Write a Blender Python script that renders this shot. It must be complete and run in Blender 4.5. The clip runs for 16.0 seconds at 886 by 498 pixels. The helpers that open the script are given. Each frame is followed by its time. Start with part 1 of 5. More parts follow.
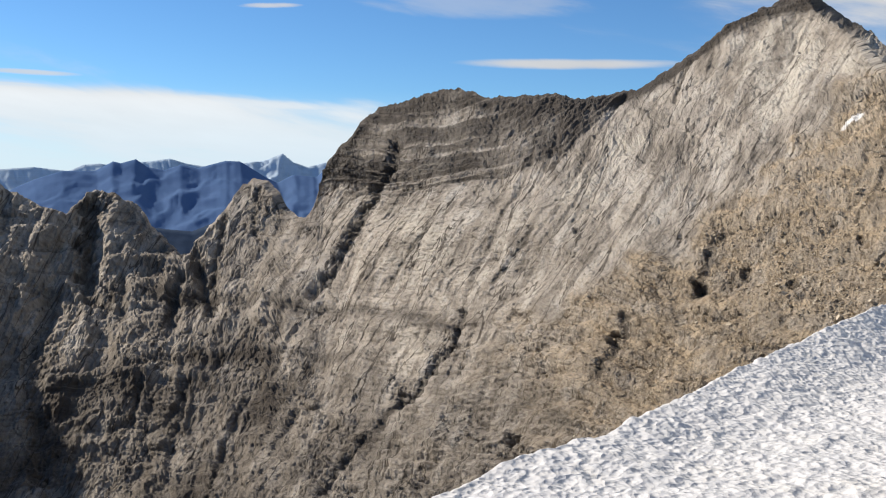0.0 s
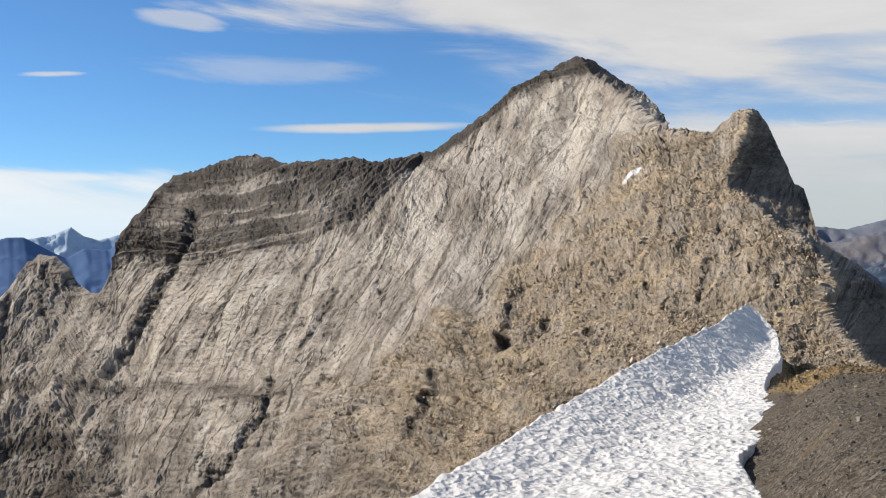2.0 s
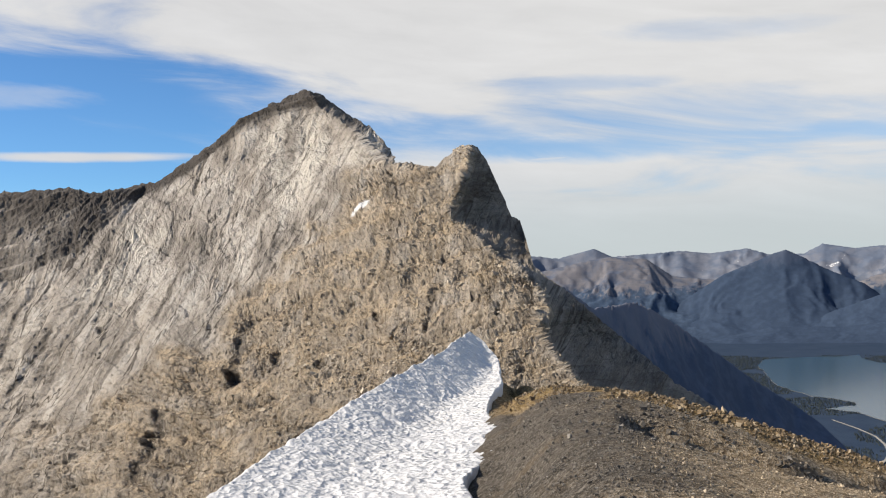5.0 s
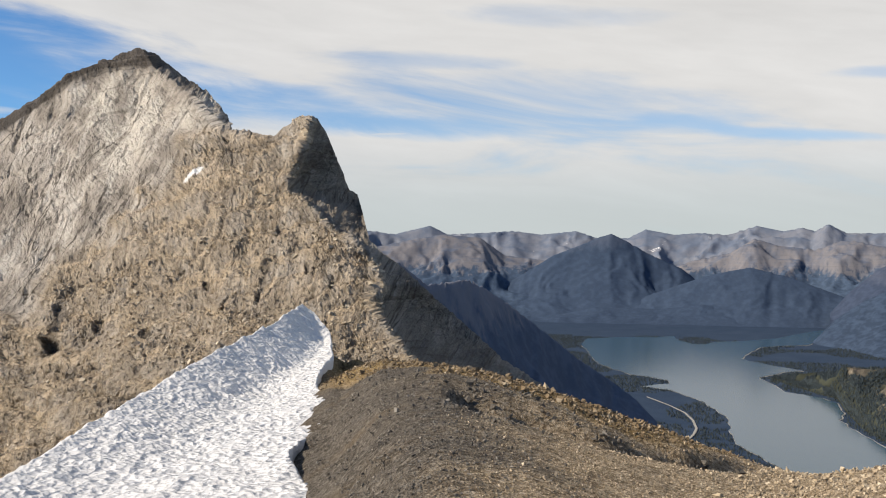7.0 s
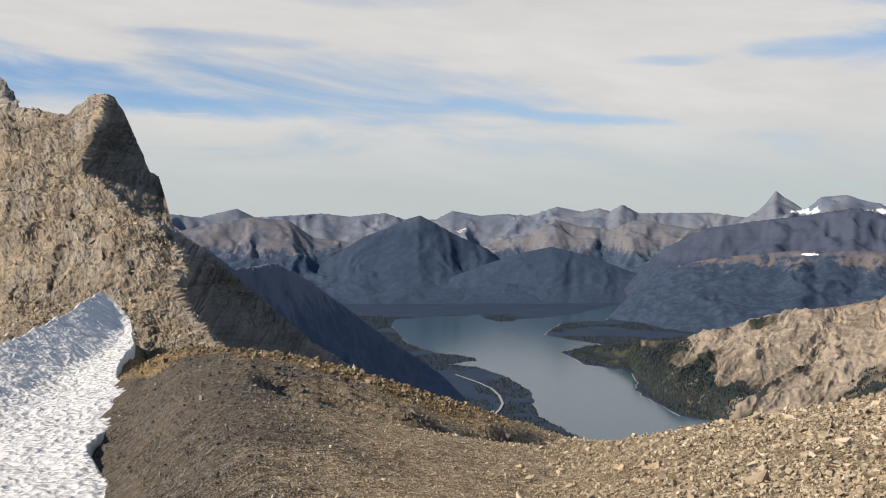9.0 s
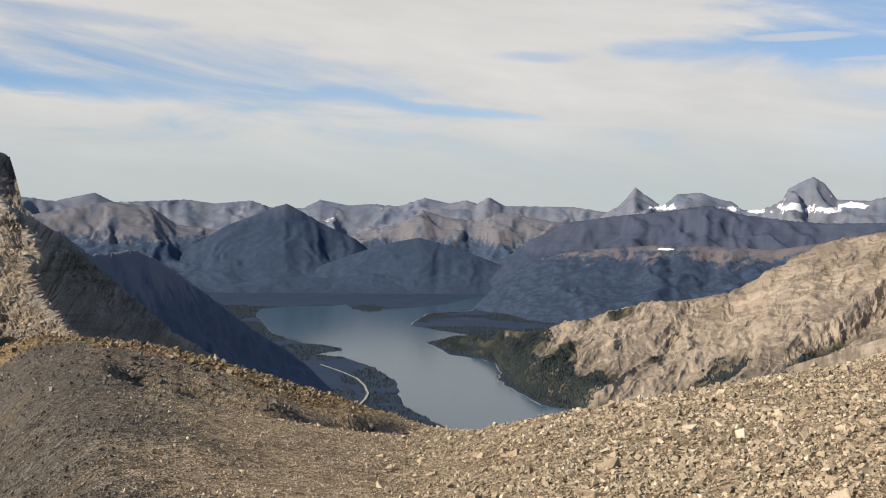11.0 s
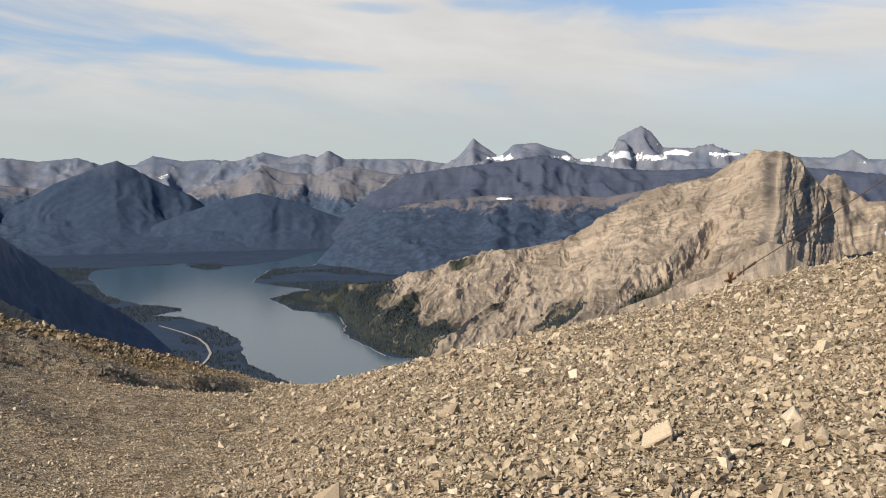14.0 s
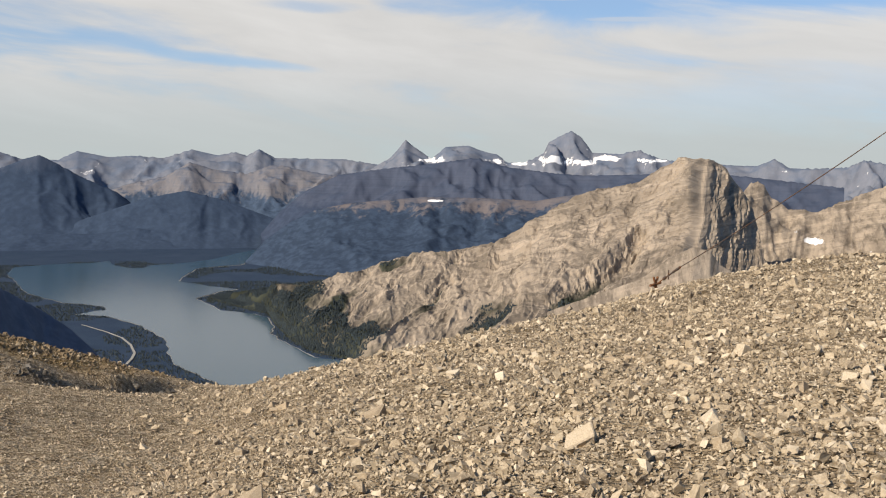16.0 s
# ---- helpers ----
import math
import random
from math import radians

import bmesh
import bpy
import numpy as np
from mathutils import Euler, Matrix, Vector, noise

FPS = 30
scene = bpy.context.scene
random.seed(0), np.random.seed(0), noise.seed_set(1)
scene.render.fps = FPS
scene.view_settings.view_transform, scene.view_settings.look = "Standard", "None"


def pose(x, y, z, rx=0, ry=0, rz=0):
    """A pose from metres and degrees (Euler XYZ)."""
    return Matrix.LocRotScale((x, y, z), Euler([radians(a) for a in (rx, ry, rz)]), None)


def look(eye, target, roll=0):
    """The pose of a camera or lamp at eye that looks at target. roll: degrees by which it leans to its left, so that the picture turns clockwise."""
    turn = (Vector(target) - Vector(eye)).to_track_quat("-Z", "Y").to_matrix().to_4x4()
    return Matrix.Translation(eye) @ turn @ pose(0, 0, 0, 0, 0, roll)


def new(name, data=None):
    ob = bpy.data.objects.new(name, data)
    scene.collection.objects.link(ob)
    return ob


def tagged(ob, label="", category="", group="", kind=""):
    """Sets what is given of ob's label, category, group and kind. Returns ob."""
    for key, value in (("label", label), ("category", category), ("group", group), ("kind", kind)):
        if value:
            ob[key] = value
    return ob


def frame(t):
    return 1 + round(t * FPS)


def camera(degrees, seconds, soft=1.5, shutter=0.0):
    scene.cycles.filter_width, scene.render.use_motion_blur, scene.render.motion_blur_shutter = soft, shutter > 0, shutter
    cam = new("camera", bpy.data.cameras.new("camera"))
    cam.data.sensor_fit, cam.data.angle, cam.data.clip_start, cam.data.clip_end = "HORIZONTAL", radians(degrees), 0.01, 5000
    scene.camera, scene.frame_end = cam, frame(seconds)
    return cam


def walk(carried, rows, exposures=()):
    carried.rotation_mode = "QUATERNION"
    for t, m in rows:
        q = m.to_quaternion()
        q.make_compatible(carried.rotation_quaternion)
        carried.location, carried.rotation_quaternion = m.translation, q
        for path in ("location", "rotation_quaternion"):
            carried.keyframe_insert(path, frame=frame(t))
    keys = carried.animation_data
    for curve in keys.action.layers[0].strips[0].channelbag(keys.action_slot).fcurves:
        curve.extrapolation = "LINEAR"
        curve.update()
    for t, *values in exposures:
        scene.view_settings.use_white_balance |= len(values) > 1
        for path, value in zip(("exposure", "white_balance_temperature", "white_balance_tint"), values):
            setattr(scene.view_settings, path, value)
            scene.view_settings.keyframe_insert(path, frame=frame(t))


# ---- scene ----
cam = camera(48.16, 16.0, soft=1.1)
# seconds, x, y, z, then the three turns of pose()
PATH = [
    (0.0, -0.000, -0.000, 1.600, 85.78, -1.21, 0.04),
    (0.5, 0.006, -0.000, 1.600, 86.78, 0.25, -0.93),
    (1.0, 0.035, -0.002, 1.600, 88.20, 1.62, -5.08),
    (1.5, 0.046, -0.003, 1.600, 88.11, 0.60, -6.62),
    (2.0, 0.079, -0.008, 1.600, 89.40, 1.30, -11.33),
    (2.5, 0.094, -0.011, 1.600, 89.82, 1.61, -13.57),
    (3.0, 0.107, -0.015, 1.600, 90.07, 2.02, -15.48),
    (3.5, 0.130, -0.022, 1.600, 89.97, 2.35, -18.92),
    (4.0, 0.143, -0.027, 1.600, 90.56, 2.94, -21.00),
    (4.5, 0.162, -0.034, 1.600, 90.98, 2.60, -23.95),
    (5.0, 0.180, -0.043, 1.600, 90.81, 2.09, -26.81),
    (7.5, 0.249, -0.087, 1.600, 88.81, 0.11, -38.43),
    (8.0, 0.263, -0.098, 1.600, 88.64, 0.60, -41.06),
    (8.5, 0.282, -0.116, 1.600, 88.55, 0.28, -44.77),
    (9.0, 0.294, -0.128, 1.600, 88.10, 0.36, -47.24),
    (9.5, 0.305, -0.141, 1.600, 88.15, 0.35, -49.60),
    (12.0, 0.339, -0.188, 1.600, 86.31, -0.21, -57.92),
    (12.5, 0.346, -0.199, 1.600, 85.59, 0.76, -59.78),
    (13.0, 0.352, -0.210, 1.600, 85.24, 0.48, -61.58),
    (13.5, 0.356, -0.217, 1.600, 84.77, 0.14, -62.80),
    (14.0, 0.360, -0.225, 1.600, 84.90, 0.18, -64.04),
    (14.5, 0.362, -0.230, 1.600, 84.60, -0.25, -64.93),
    (15.0, 0.364, -0.233, 1.600, 84.36, -0.39, -65.35),
    (15.5, 0.366, -0.240, 1.600, 83.65, -1.02, -66.36),
    (16.0, 0.371, -0.250, 1.600, 85.02, -0.95, -67.96),
]
walk(cam, [(t, pose(x, y, z, rx, ry, rz)) for t, x, y, z, rx, ry, rz in PATH], [(0.0, 0.54, 6330, 10), (2.0, 0.58, 6330, 10), (4.0, 0.65, 6330, 10), (6.0, 0.65, 6400, 10), (8.0, 0.58, 6500, 10), (9.5, 0.51, 6500, 10), (13.0, 0.54, 6500, 10), (16.0, 0.52, 6500, 10)])

EYE = 1.6
LAKE = -330.0

# ---- sky, sun ----
SUN_AZ, SUN_EL = -66.0, 33.0      # degrees to the right of +y, degrees up


def way(az, el):
    a, e = radians(az), radians(el)
    return Vector((math.sin(a) * math.cos(e), math.cos(a) * math.cos(e), math.sin(e)))


sun = new("sun", bpy.data.lights.new("sun", "SUN"))
sun.data.energy, sun.data.angle, sun.data.color = 5.0, radians(0.6), (1.0, 0.87, 0.69)
sun.matrix_world = look(way(SUN_AZ, SUN_EL) * 100, (0, 0, 0))


class Net:
    """Short-hand for node trees."""

    def __init__(self, tree):
        self.t = tree
        tree.nodes.clear()

    def n(self, kind, **kw):
        node = self.t.nodes.new(kind)
        for k, v in kw.items():
            if k == "op":
                node.operation = v
            elif k == "blend":
                node.blend_type, node.data_type = v, "RGBA"
            elif k == "name_":
                node.attribute_name = v
            elif k == "feature":
                node.feature = v
            elif k == "kind":
                node.noise_type = v
        return node

    def link(self, a, b):
        self.t.links.new(a, b)

    def put(self, sock, v):
        if isinstance(v, (int, float)):
            sock.default_value = v
        elif isinstance(v, (tuple, list)):
            sock.default_value = (*v, 1.0) if len(v) == 3 and sock.type == "RGBA" else v
        else:
            self.link(v, sock)

    def math(self, op, a, b=0.0, c=0.0):
        m = self.n("ShaderNodeMath", op=op)
        for s, v in zip(m.inputs, (a, b, c)):
            self.put(s, v)
        return m.outputs[0]

    def mix(self, f, a, b, blend="MIX"):
        m = self.n("ShaderNodeMix", blend=blend)
        self.put(m.inputs[0], f), self.put(m.inputs[6], a), self.put(m.inputs[7], b)
        return m.outputs[2]

    def smooth(self, v, lo, hi, a=0.0, b=1.0):
        m = self.n("ShaderNodeMapRange")
        m.interpolation_type = "SMOOTHSTEP"
        for s, x in zip(m.inputs, (v, lo, hi, a, b)):
            self.put(s, x)
        return m.outputs[0]

    def coords(self, scale=(1, 1, 1), turn=(0, 0, 0), source="Object", offset=(0, 0, 0)):
        c = self.n("ShaderNodeTexCoord")
        m = self.n("ShaderNodeMapping")
        m.inputs["Scale"].default_value = scale
        m.inputs["Rotation"].default_value = [radians(a) for a in turn]
        m.inputs["Location"].default_value = offset
        self.link(c.outputs[source], m.inputs["Vector"])
        return m.outputs[0]

    def attr(self, name):
        return self.n("ShaderNodeAttribute", name_=name)

    def noise(self, vec, scale, detail=5.0, rough=0.6, warp=0.0):
        m = self.n("ShaderNodeTexNoise")
        if vec is not None:
            self.link(vec, m.inputs["Vector"])
        m.inputs["Scale"].default_value, m.inputs["Detail"].default_value = scale, detail
        m.inputs["Roughness"].default_value, m.inputs["Distortion"].default_value = rough, warp
        return m.outputs[0]

    def cells(self, vec, scale, feature="F1", rnd=1.0):
        m = self.n("ShaderNodeTexVoronoi", feature=feature)
        self.link(vec, m.inputs["Vector"])
        m.inputs["Scale"].default_value, m.inputs["Randomness"].default_value = scale, rnd
        return m

    def ramp(self, v, *stops):
        m = self.n("ShaderNodeValToRGB")
        els = m.color_ramp.elements
        while len(els) < len(stops):
            els.new(0.5)
        for e, (p, c) in zip(els, stops):
            e.position, e.color = p, (*c, 1.0)
        self.link(v, m.inputs[0])
        return m.outputs[0]


world = bpy.data.worlds.new("sky")
scene.world = world
world.use_nodes = True
w = Net(world.node_tree)
sky = w.n("ShaderNodeTexSky")
sky.sky_type, sky.sun_disc = "NISHITA", False
sky.sun_elevation, sky.sun_rotation = radians(SUN_EL), radians(SUN_AZ)
sky.altitude, sky.air_density, sky.dust_density, sky.ozone_density = 2500, 1.0, 0.6, 3.0
vec = w.n("ShaderNodeTexCoord").outputs["Generated"]
sep = w.n("ShaderNodeSeparateXYZ")
w.link(vec, sep.inputs[0])
azim = w.math("MULTIPLY", w.math("ARCTAN2", sep.outputs[0], sep.outputs[1]), 57.2958)
elev = w.math("MULTIPLY", w.math("ARCSINE", sep.outputs[2]), 57.2958)
flat = w.n("ShaderNodeCombineXYZ")
w.link(w.math("MULTIPLY", azim, 0.06), flat.inputs[0])
w.link(w.math("MULTIPLY_ADD", azim, 0.035, w.math("MULTIPLY", elev, 0.30)), flat.inputs[1])
puffs = w.noise(flat.outputs[0], 1.0, 8.0, 0.58, 0.5)
wide = w.noise(flat.outputs[0], 0.42, 3.0, 0.5)
# cloud cover grows towards the right and with height; a low bank lies to the left
cover = w.smooth(azim, 4.0, 24.0, -0.20, 0.24)
cover = w.math("ADD", cover, w.math("MULTIPLY", w.smooth(azim, -8.0, 6.0), w.smooth(elev, 10.8, 13.5, 0.0, 0.34)))
cover = w.math("ADD", cover, w.math("MULTIPLY", w.smooth(azim, 63.0, 80.0), w.smooth(elev, 6.6, 9.2, 0.0, -0.34)))
bank = w.math("MULTIPLY", w.smooth(elev, 4.9, 3.7), w.smooth(azim, 0.0, -5.0))
cover = w.math("ADD", cover, w.math("MULTIPLY", bank, 0.40))
# clear overhead and behind
cover = w.math("ADD", cover, w.smooth(elev, 18.0, 32.0, 0.0, -0.5))
cover = w.math("ADD", cover, w.smooth(azim, 95.0, 130.0, 0.0, -0.3))
thick = w.math("ADD", w.math("ADD", puffs, w.math("MULTIPLY", w.math("SUBTRACT", wide, 0.5), 0.5)), cover)
mask = w.smooth(thick, 0.40, 0.72)
wisp = w.noise(flat.outputs[0], 2.4, 6.0, 0.6, 0.3)


def oval(a0, e0, wa, we, tilt, ragged):
    """How far outside a long tilted patch of sky a direction lies, with ragged rims."""
    da = w.math("SUBTRACT", azim, a0)
    du = w.math("MULTIPLY", da, 1.0 / wa)
    dv = w.math("MULTIPLY", w.math("SUBTRACT", w.math("SUBTRACT", elev, e0), w.math("MULTIPLY", da, tilt)), 1.0 / we)
    return w.math("ADD", w.math("ADD", w.math("MULTIPLY", du, du), w.math("MULTIPLY", dv, dv)), w.math("MULTIPLY", w.math("SUBTRACT", wisp, 0.5), ragged))


# blue gaps in the deck
for a0, e0, wa, we, tilt, force in ((14.5, 8.5, 10.0, 1.7, -0.10, 0.95), (27.0, 7.3, 7.0, 0.9, -0.11, 0.9), (35.2, 6.2, 5.0, 0.6, -0.05, 0.85), (35.0, 9.9, 4.0, 0.40, -0.03, 0.45), (49.5, 6.4, 2.6, 0.36, -0.10, 0.75),
                                    (55.3, 5.5, 4.2, 0.28, -0.07, 0.75), (60.5, 8.6, 2.6, 0.28, 0.0, 0.5), (67.5, 8.9, 3.0, 0.55, 0.04, 0.8), (87.0, 3.6, 9.0, 1.6, 0.0, 0.3), (43.0, 12.3, 5.0, 0.5, -0.05, 0.4)):
    mask = w.math("MULTIPLY", mask, w.smooth(oval(a0, e0, wa, we, tilt, 4.2), 2.4, -0.3, 1.0, 1.0 - force))
# single clouds
for a0, e0, wa, we, tilt, force, ragged in ((7.0, 6.45, 6.6, 0.30, 0.0, 0.95, 1.6), (-9.9, 9.25, 1.7, 0.16, 0.05, 0.85, 2.6), (0.9, 9.75, 6.4, 0.9, -0.03, 0.34, 3.0), (-3.2, 12.4, 2.6, 0.5, -0.08, 0.6, 3.4), (88.4, 7.0, 3.6, 0.42, 0.0, 0.8, 3.0),
                                            (-22.6, 5.0, 2.6, 0.16, 0.0, 0.8, 2.0), (-23.2, 4.35, 2.6, 0.14, 0.0, 0.8, 2.0), (-13.0, 3.9, 9.0, 0.34, -0.03, 0.9, 2.4), (33.1, 5.75, 1.6, 0.10, 0.03, 0.7, 2.0), (19.0, 9.4, 2.0, 0.25, 0.0, 0.3, 3.0),
                                            (74.0, 9.4, 4.0, 0.22, 0.0, 0.6, 3.4), (79.0, 8.1, 3.0, 0.16, 0.0, 0.5, 3.4)):
    mask = w.math("MAXIMUM", mask, w.smooth(oval(a0, e0, wa, we, tilt, ragged), 1.3, 0.05, 0.0, force))
streak = w.noise(flat.outputs[0], 3.2, 6.0, 0.6, 0.4)
tone = w.math("MULTIPLY_ADD", streak, 0.9, w.math("MULTIPLY_ADD", puffs, 2.2, 4.6))
cloud = w.mix(w.smooth(elev, 0.0, 7.0), (0.80, 0.83, 0.84), (1.0, 0.968, 0.92))
lit = w.mix(1.0, cloud, w.math("MULTIPLY", tone, w.math("MULTIPLY_ADD", bank, 0.35, 1.0)), "MULTIPLY")
clear = w.mix(1.0, sky.outputs[0], (0.60, 0.86, 1.04), "MULTIPLY")
clear = w.mix(w.smooth(azim, 12.0, 45.0, 0.0, 0.42), clear, (4.6, 5.4, 6.0))
air = w.mix(w.math("MULTIPLY", mask, 0.93), clear, lit)
haze = w.mix(w.smooth(azim, 25.0, -5.0), (4.5, 4.9, 4.85), (6.2, 7.3, 8.0))
veil = w.mix(w.smooth(elev, 5.0, 0.0, 0.0, 0.75), air, haze)
bg = w.n("ShaderNodeBackground")
w.link(veil, bg.inputs[0])
bg.inputs[1].default_value = 0.08
w.link(bg.outputs[0], w.n("ShaderNodeOutputWorld").inputs[0])


# ---- materials ----
def material(name, rough=0.9):
    m = bpy.data.materials.new(name)
    m.use_nodes = True
    k = Net(m.node_tree)
    p = k.n("ShaderNodeBsdfPrincipled")
    p.inputs["Roughness"].default_value = rough
    p.inputs["Specular IOR Level"].default_value = 0.25
    k.link(p.outputs[0], k.n("ShaderNodeOutputMaterial").inputs[0])
    return m, k, p


def bump(k, p, height, strength, distance):
    b = k.n("ShaderNodeBump")
    b.inputs["Strength"].default_value, b.inputs["Distance"].default_value = strength, distance
    k.link(height, b.inputs["Height"])
    k.link(b.outputs[0], p.inputs["Normal"])


def rock_wall_material():
    """Banded limestone: dark beds, pale slabs, ochre debris; streaked down the dip. Shade of the flank, clefts and
    caves is painted in.
    """
    m, k, p = material("banded_limestone")
    grain = k.attr("grain").outputs["Vector"]
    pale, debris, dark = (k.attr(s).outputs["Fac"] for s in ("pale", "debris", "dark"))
    mp = k.n("ShaderNodeMapping")
    mp.inputs["Scale"].default_value = (1.1, 0.30, 1)
    k.link(grain, mp.inputs["Vector"])
    streaks = k.noise(mp.outputs[0], 1.0, 9.0, 0.66, 0.35)
    fine = k.noise(grain, 5.0, 8.0, 0.72, 0.3)
    blot = k.noise(grain, 0.45, 6.0, 0.62, 0.6)
    cell = k.cells(grain, 11.0)
    tone = k.n("ShaderNodeSeparateColor")
    k.link(cell.outputs["Color"], tone.inputs[0])
    lay = k.attr("lay").outputs["Vector"]
    ml = k.n("ShaderNodeMapping")
    ml.inputs["Scale"].default_value = (0.16, 3.4, 1)
    k.link(lay, ml.inputs["Vector"])
    layers = k.noise(ml.outputs[0], 1.0, 6.0, 0.68, 0.15)
    mh = k.n("ShaderNodeMapping")
    mh.inputs["Scale"].default_value = (3.0, 0.34, 1)
    k.link(grain, mh.inputs["Vector"])
    hatch = k.noise(mh.outputs[0], 1.0, 8.0, 0.68, 0.25)
    # pale also carries the painted shade of the right flank
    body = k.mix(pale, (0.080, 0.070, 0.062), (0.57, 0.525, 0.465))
    body = k.mix(k.math("MULTIPLY", k.smooth(blot, 0.44, 0.62), k.math("MULTIPLY", pale, 0.7)), body, (0.235, 0.208, 0.175))
    up = k.math("MULTIPLY", k.smooth(streaks, 0.48, 0.66), k.math("MULTIPLY", pale, 0.7))
    body = k.mix(up, body, (0.76, 0.73, 0.68))
    body = k.mix(k.math("MULTIPLY", k.attr("bright").outputs["Fac"], k.smooth(blot, 0.66, 0.40)), body, (0.76, 0.72, 0.64))
    body = k.mix(k.smooth(layers, 0.52, 0.66, 0.0, 0.5), body, k.mix(0.5, body, (0.46, 0.42, 0.37)))
    body = k.mix(k.math("MULTIPLY", k.smooth(layers, 0.47, 0.36), k.math("MULTIPLY_ADD", pale, -0.35, 0.65)), body, (0.075, 0.063, 0.053))
    body = k.mix(k.smooth(streaks, 0.47, 0.32, 0.0, 0.6), body, (0.10, 0.086, 0.072))
    body = k.mix(k.smooth(hatch, 0.49, 0.36, 0.0, 0.65), body, (0.105, 0.092, 0.080))
    body = k.mix(k.math("MULTIPLY", k.smooth(hatch, 0.54, 0.68), k.math("MULTIPLY", pale, 0.5)), body, (0.60, 0.56, 0.50))
    mc = k.n("ShaderNodeMapping")
    mc.inputs["Scale"].default_value = (0.85, 0.10, 1)
    k.link(grain, mc.inputs["Vector"])
    crack = k.math("ABSOLUTE", k.math("SUBTRACT", k.noise(mc.outputs[0], 1.0, 4.0, 0.5, 0.5), 0.5))
    body = k.mix(k.smooth(crack, 0.012, 0.003, 0.0, 0.8), body, (0.06, 0.050, 0.042))
    mr = k.n("ShaderNodeMapping")
    mr.inputs["Scale"].default_value = (2.3, 0.5, 1)
    k.link(grain, mr.inputs["Vector"])
    coarse = k.noise(mr.outputs[0], 1.1, 9.0, 0.74, 0.5)
    rubble = k.mix(k.smooth(coarse, 0.42, 0.60), (0.235, 0.185, 0.125), (0.71, 0.575, 0.405))
    rubble = k.mix(k.smooth(blot, 0.40, 0.58, 0.0, 0.7), rubble, (0.56, 0.455, 0.32))
    rubble = k.mix(k.smooth(tone.outputs[0], 0.80, 0.86, 0.0, 0.4), rubble, (0.64, 0.57, 0.44))
    rubble = k.mix(k.smooth(tone.outputs[0], 0.20, 0.14, 0.0, 0.4), rubble, (0.08, 0.064, 0.046))
    body = k.mix(k.math("MULTIPLY", debris, 0.9), body, rubble)
    # painted shade inside clefts and caves, with some dark rock and joints
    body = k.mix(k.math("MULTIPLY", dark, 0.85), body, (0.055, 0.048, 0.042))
    body = k.mix(k.smooth(fine, 0.46, 0.34, 0.0, 0.6), body, (0.10, 0.085, 0.068))
    body = k.mix(k.math("MULTIPLY", k.smooth(fine, 0.55, 0.70, 0.0, 0.6), k.math("MULTIPLY_ADD", k.math("MAXIMUM", pale, debris), 0.8, 0.15)), body, k.mix(0.6, body, (0.78, 0.72, 0.62)))
    body = k.mix(1.0, body, (0.72, 0.71, 0.70), "MULTIPLY")
    body = k.mix(k.attr("snow").outputs["Fac"], body, (0.82, 0.82, 0.82))
    k.link(body, p.inputs["Base Color"])
    hgt = k.math("ADD", k.math("ADD", k.math("MULTIPLY", hatch, 0.9), k.math("MULTIPLY", layers, 0.9)), k.math("MULTIPLY", fine, 1.6))
    bump(k, p, hgt, 0.7, 1.2)
    return m


def snow_material():
    m, k, p = material("old_firn_snow", 0.55)
    c = k.coords()
    cup = k.noise(c, 2.6, 4.0, 0.55)
    dirt = k.noise(c, 0.35, 6.0, 0.65, 0.5)
    body = k.mix(k.smooth(cup, 0.55, 0.35, 0.0, 0.35), (0.555, 0.56, 0.575), (0.41, 0.43, 0.465))
    body = k.mix(k.smooth(dirt, 0.52, 0.72, 0.0, 0.45), body, (0.60, 0.585, 0.55))
    k.link(body, p.inputs["Base Color"])
    warp = k.n("ShaderNodeMixRGB")
    warp.blend_type = "ADD"
    warp.inputs[0].default_value = 0.35
    k.link(c, warp.inputs[1])
    k.link(k.n("ShaderNodeTexNoise").outputs["Color"], warp.inputs[2])
    bowls = k.cells(warp.outputs[0], 2.6)
    rims = k.cells(warp.outputs[0], 5.2)
    hgt = k.math("ADD", bowls.outputs["Distance"], k.math("MULTIPLY", rims.outputs["Distance"], 0.5))
    bump(k, p, k.math("MULTIPLY_ADD", k.noise(c, 9.0, 4.0, 0.6), 0.25, hgt), 0.8, 0.16)
    return m


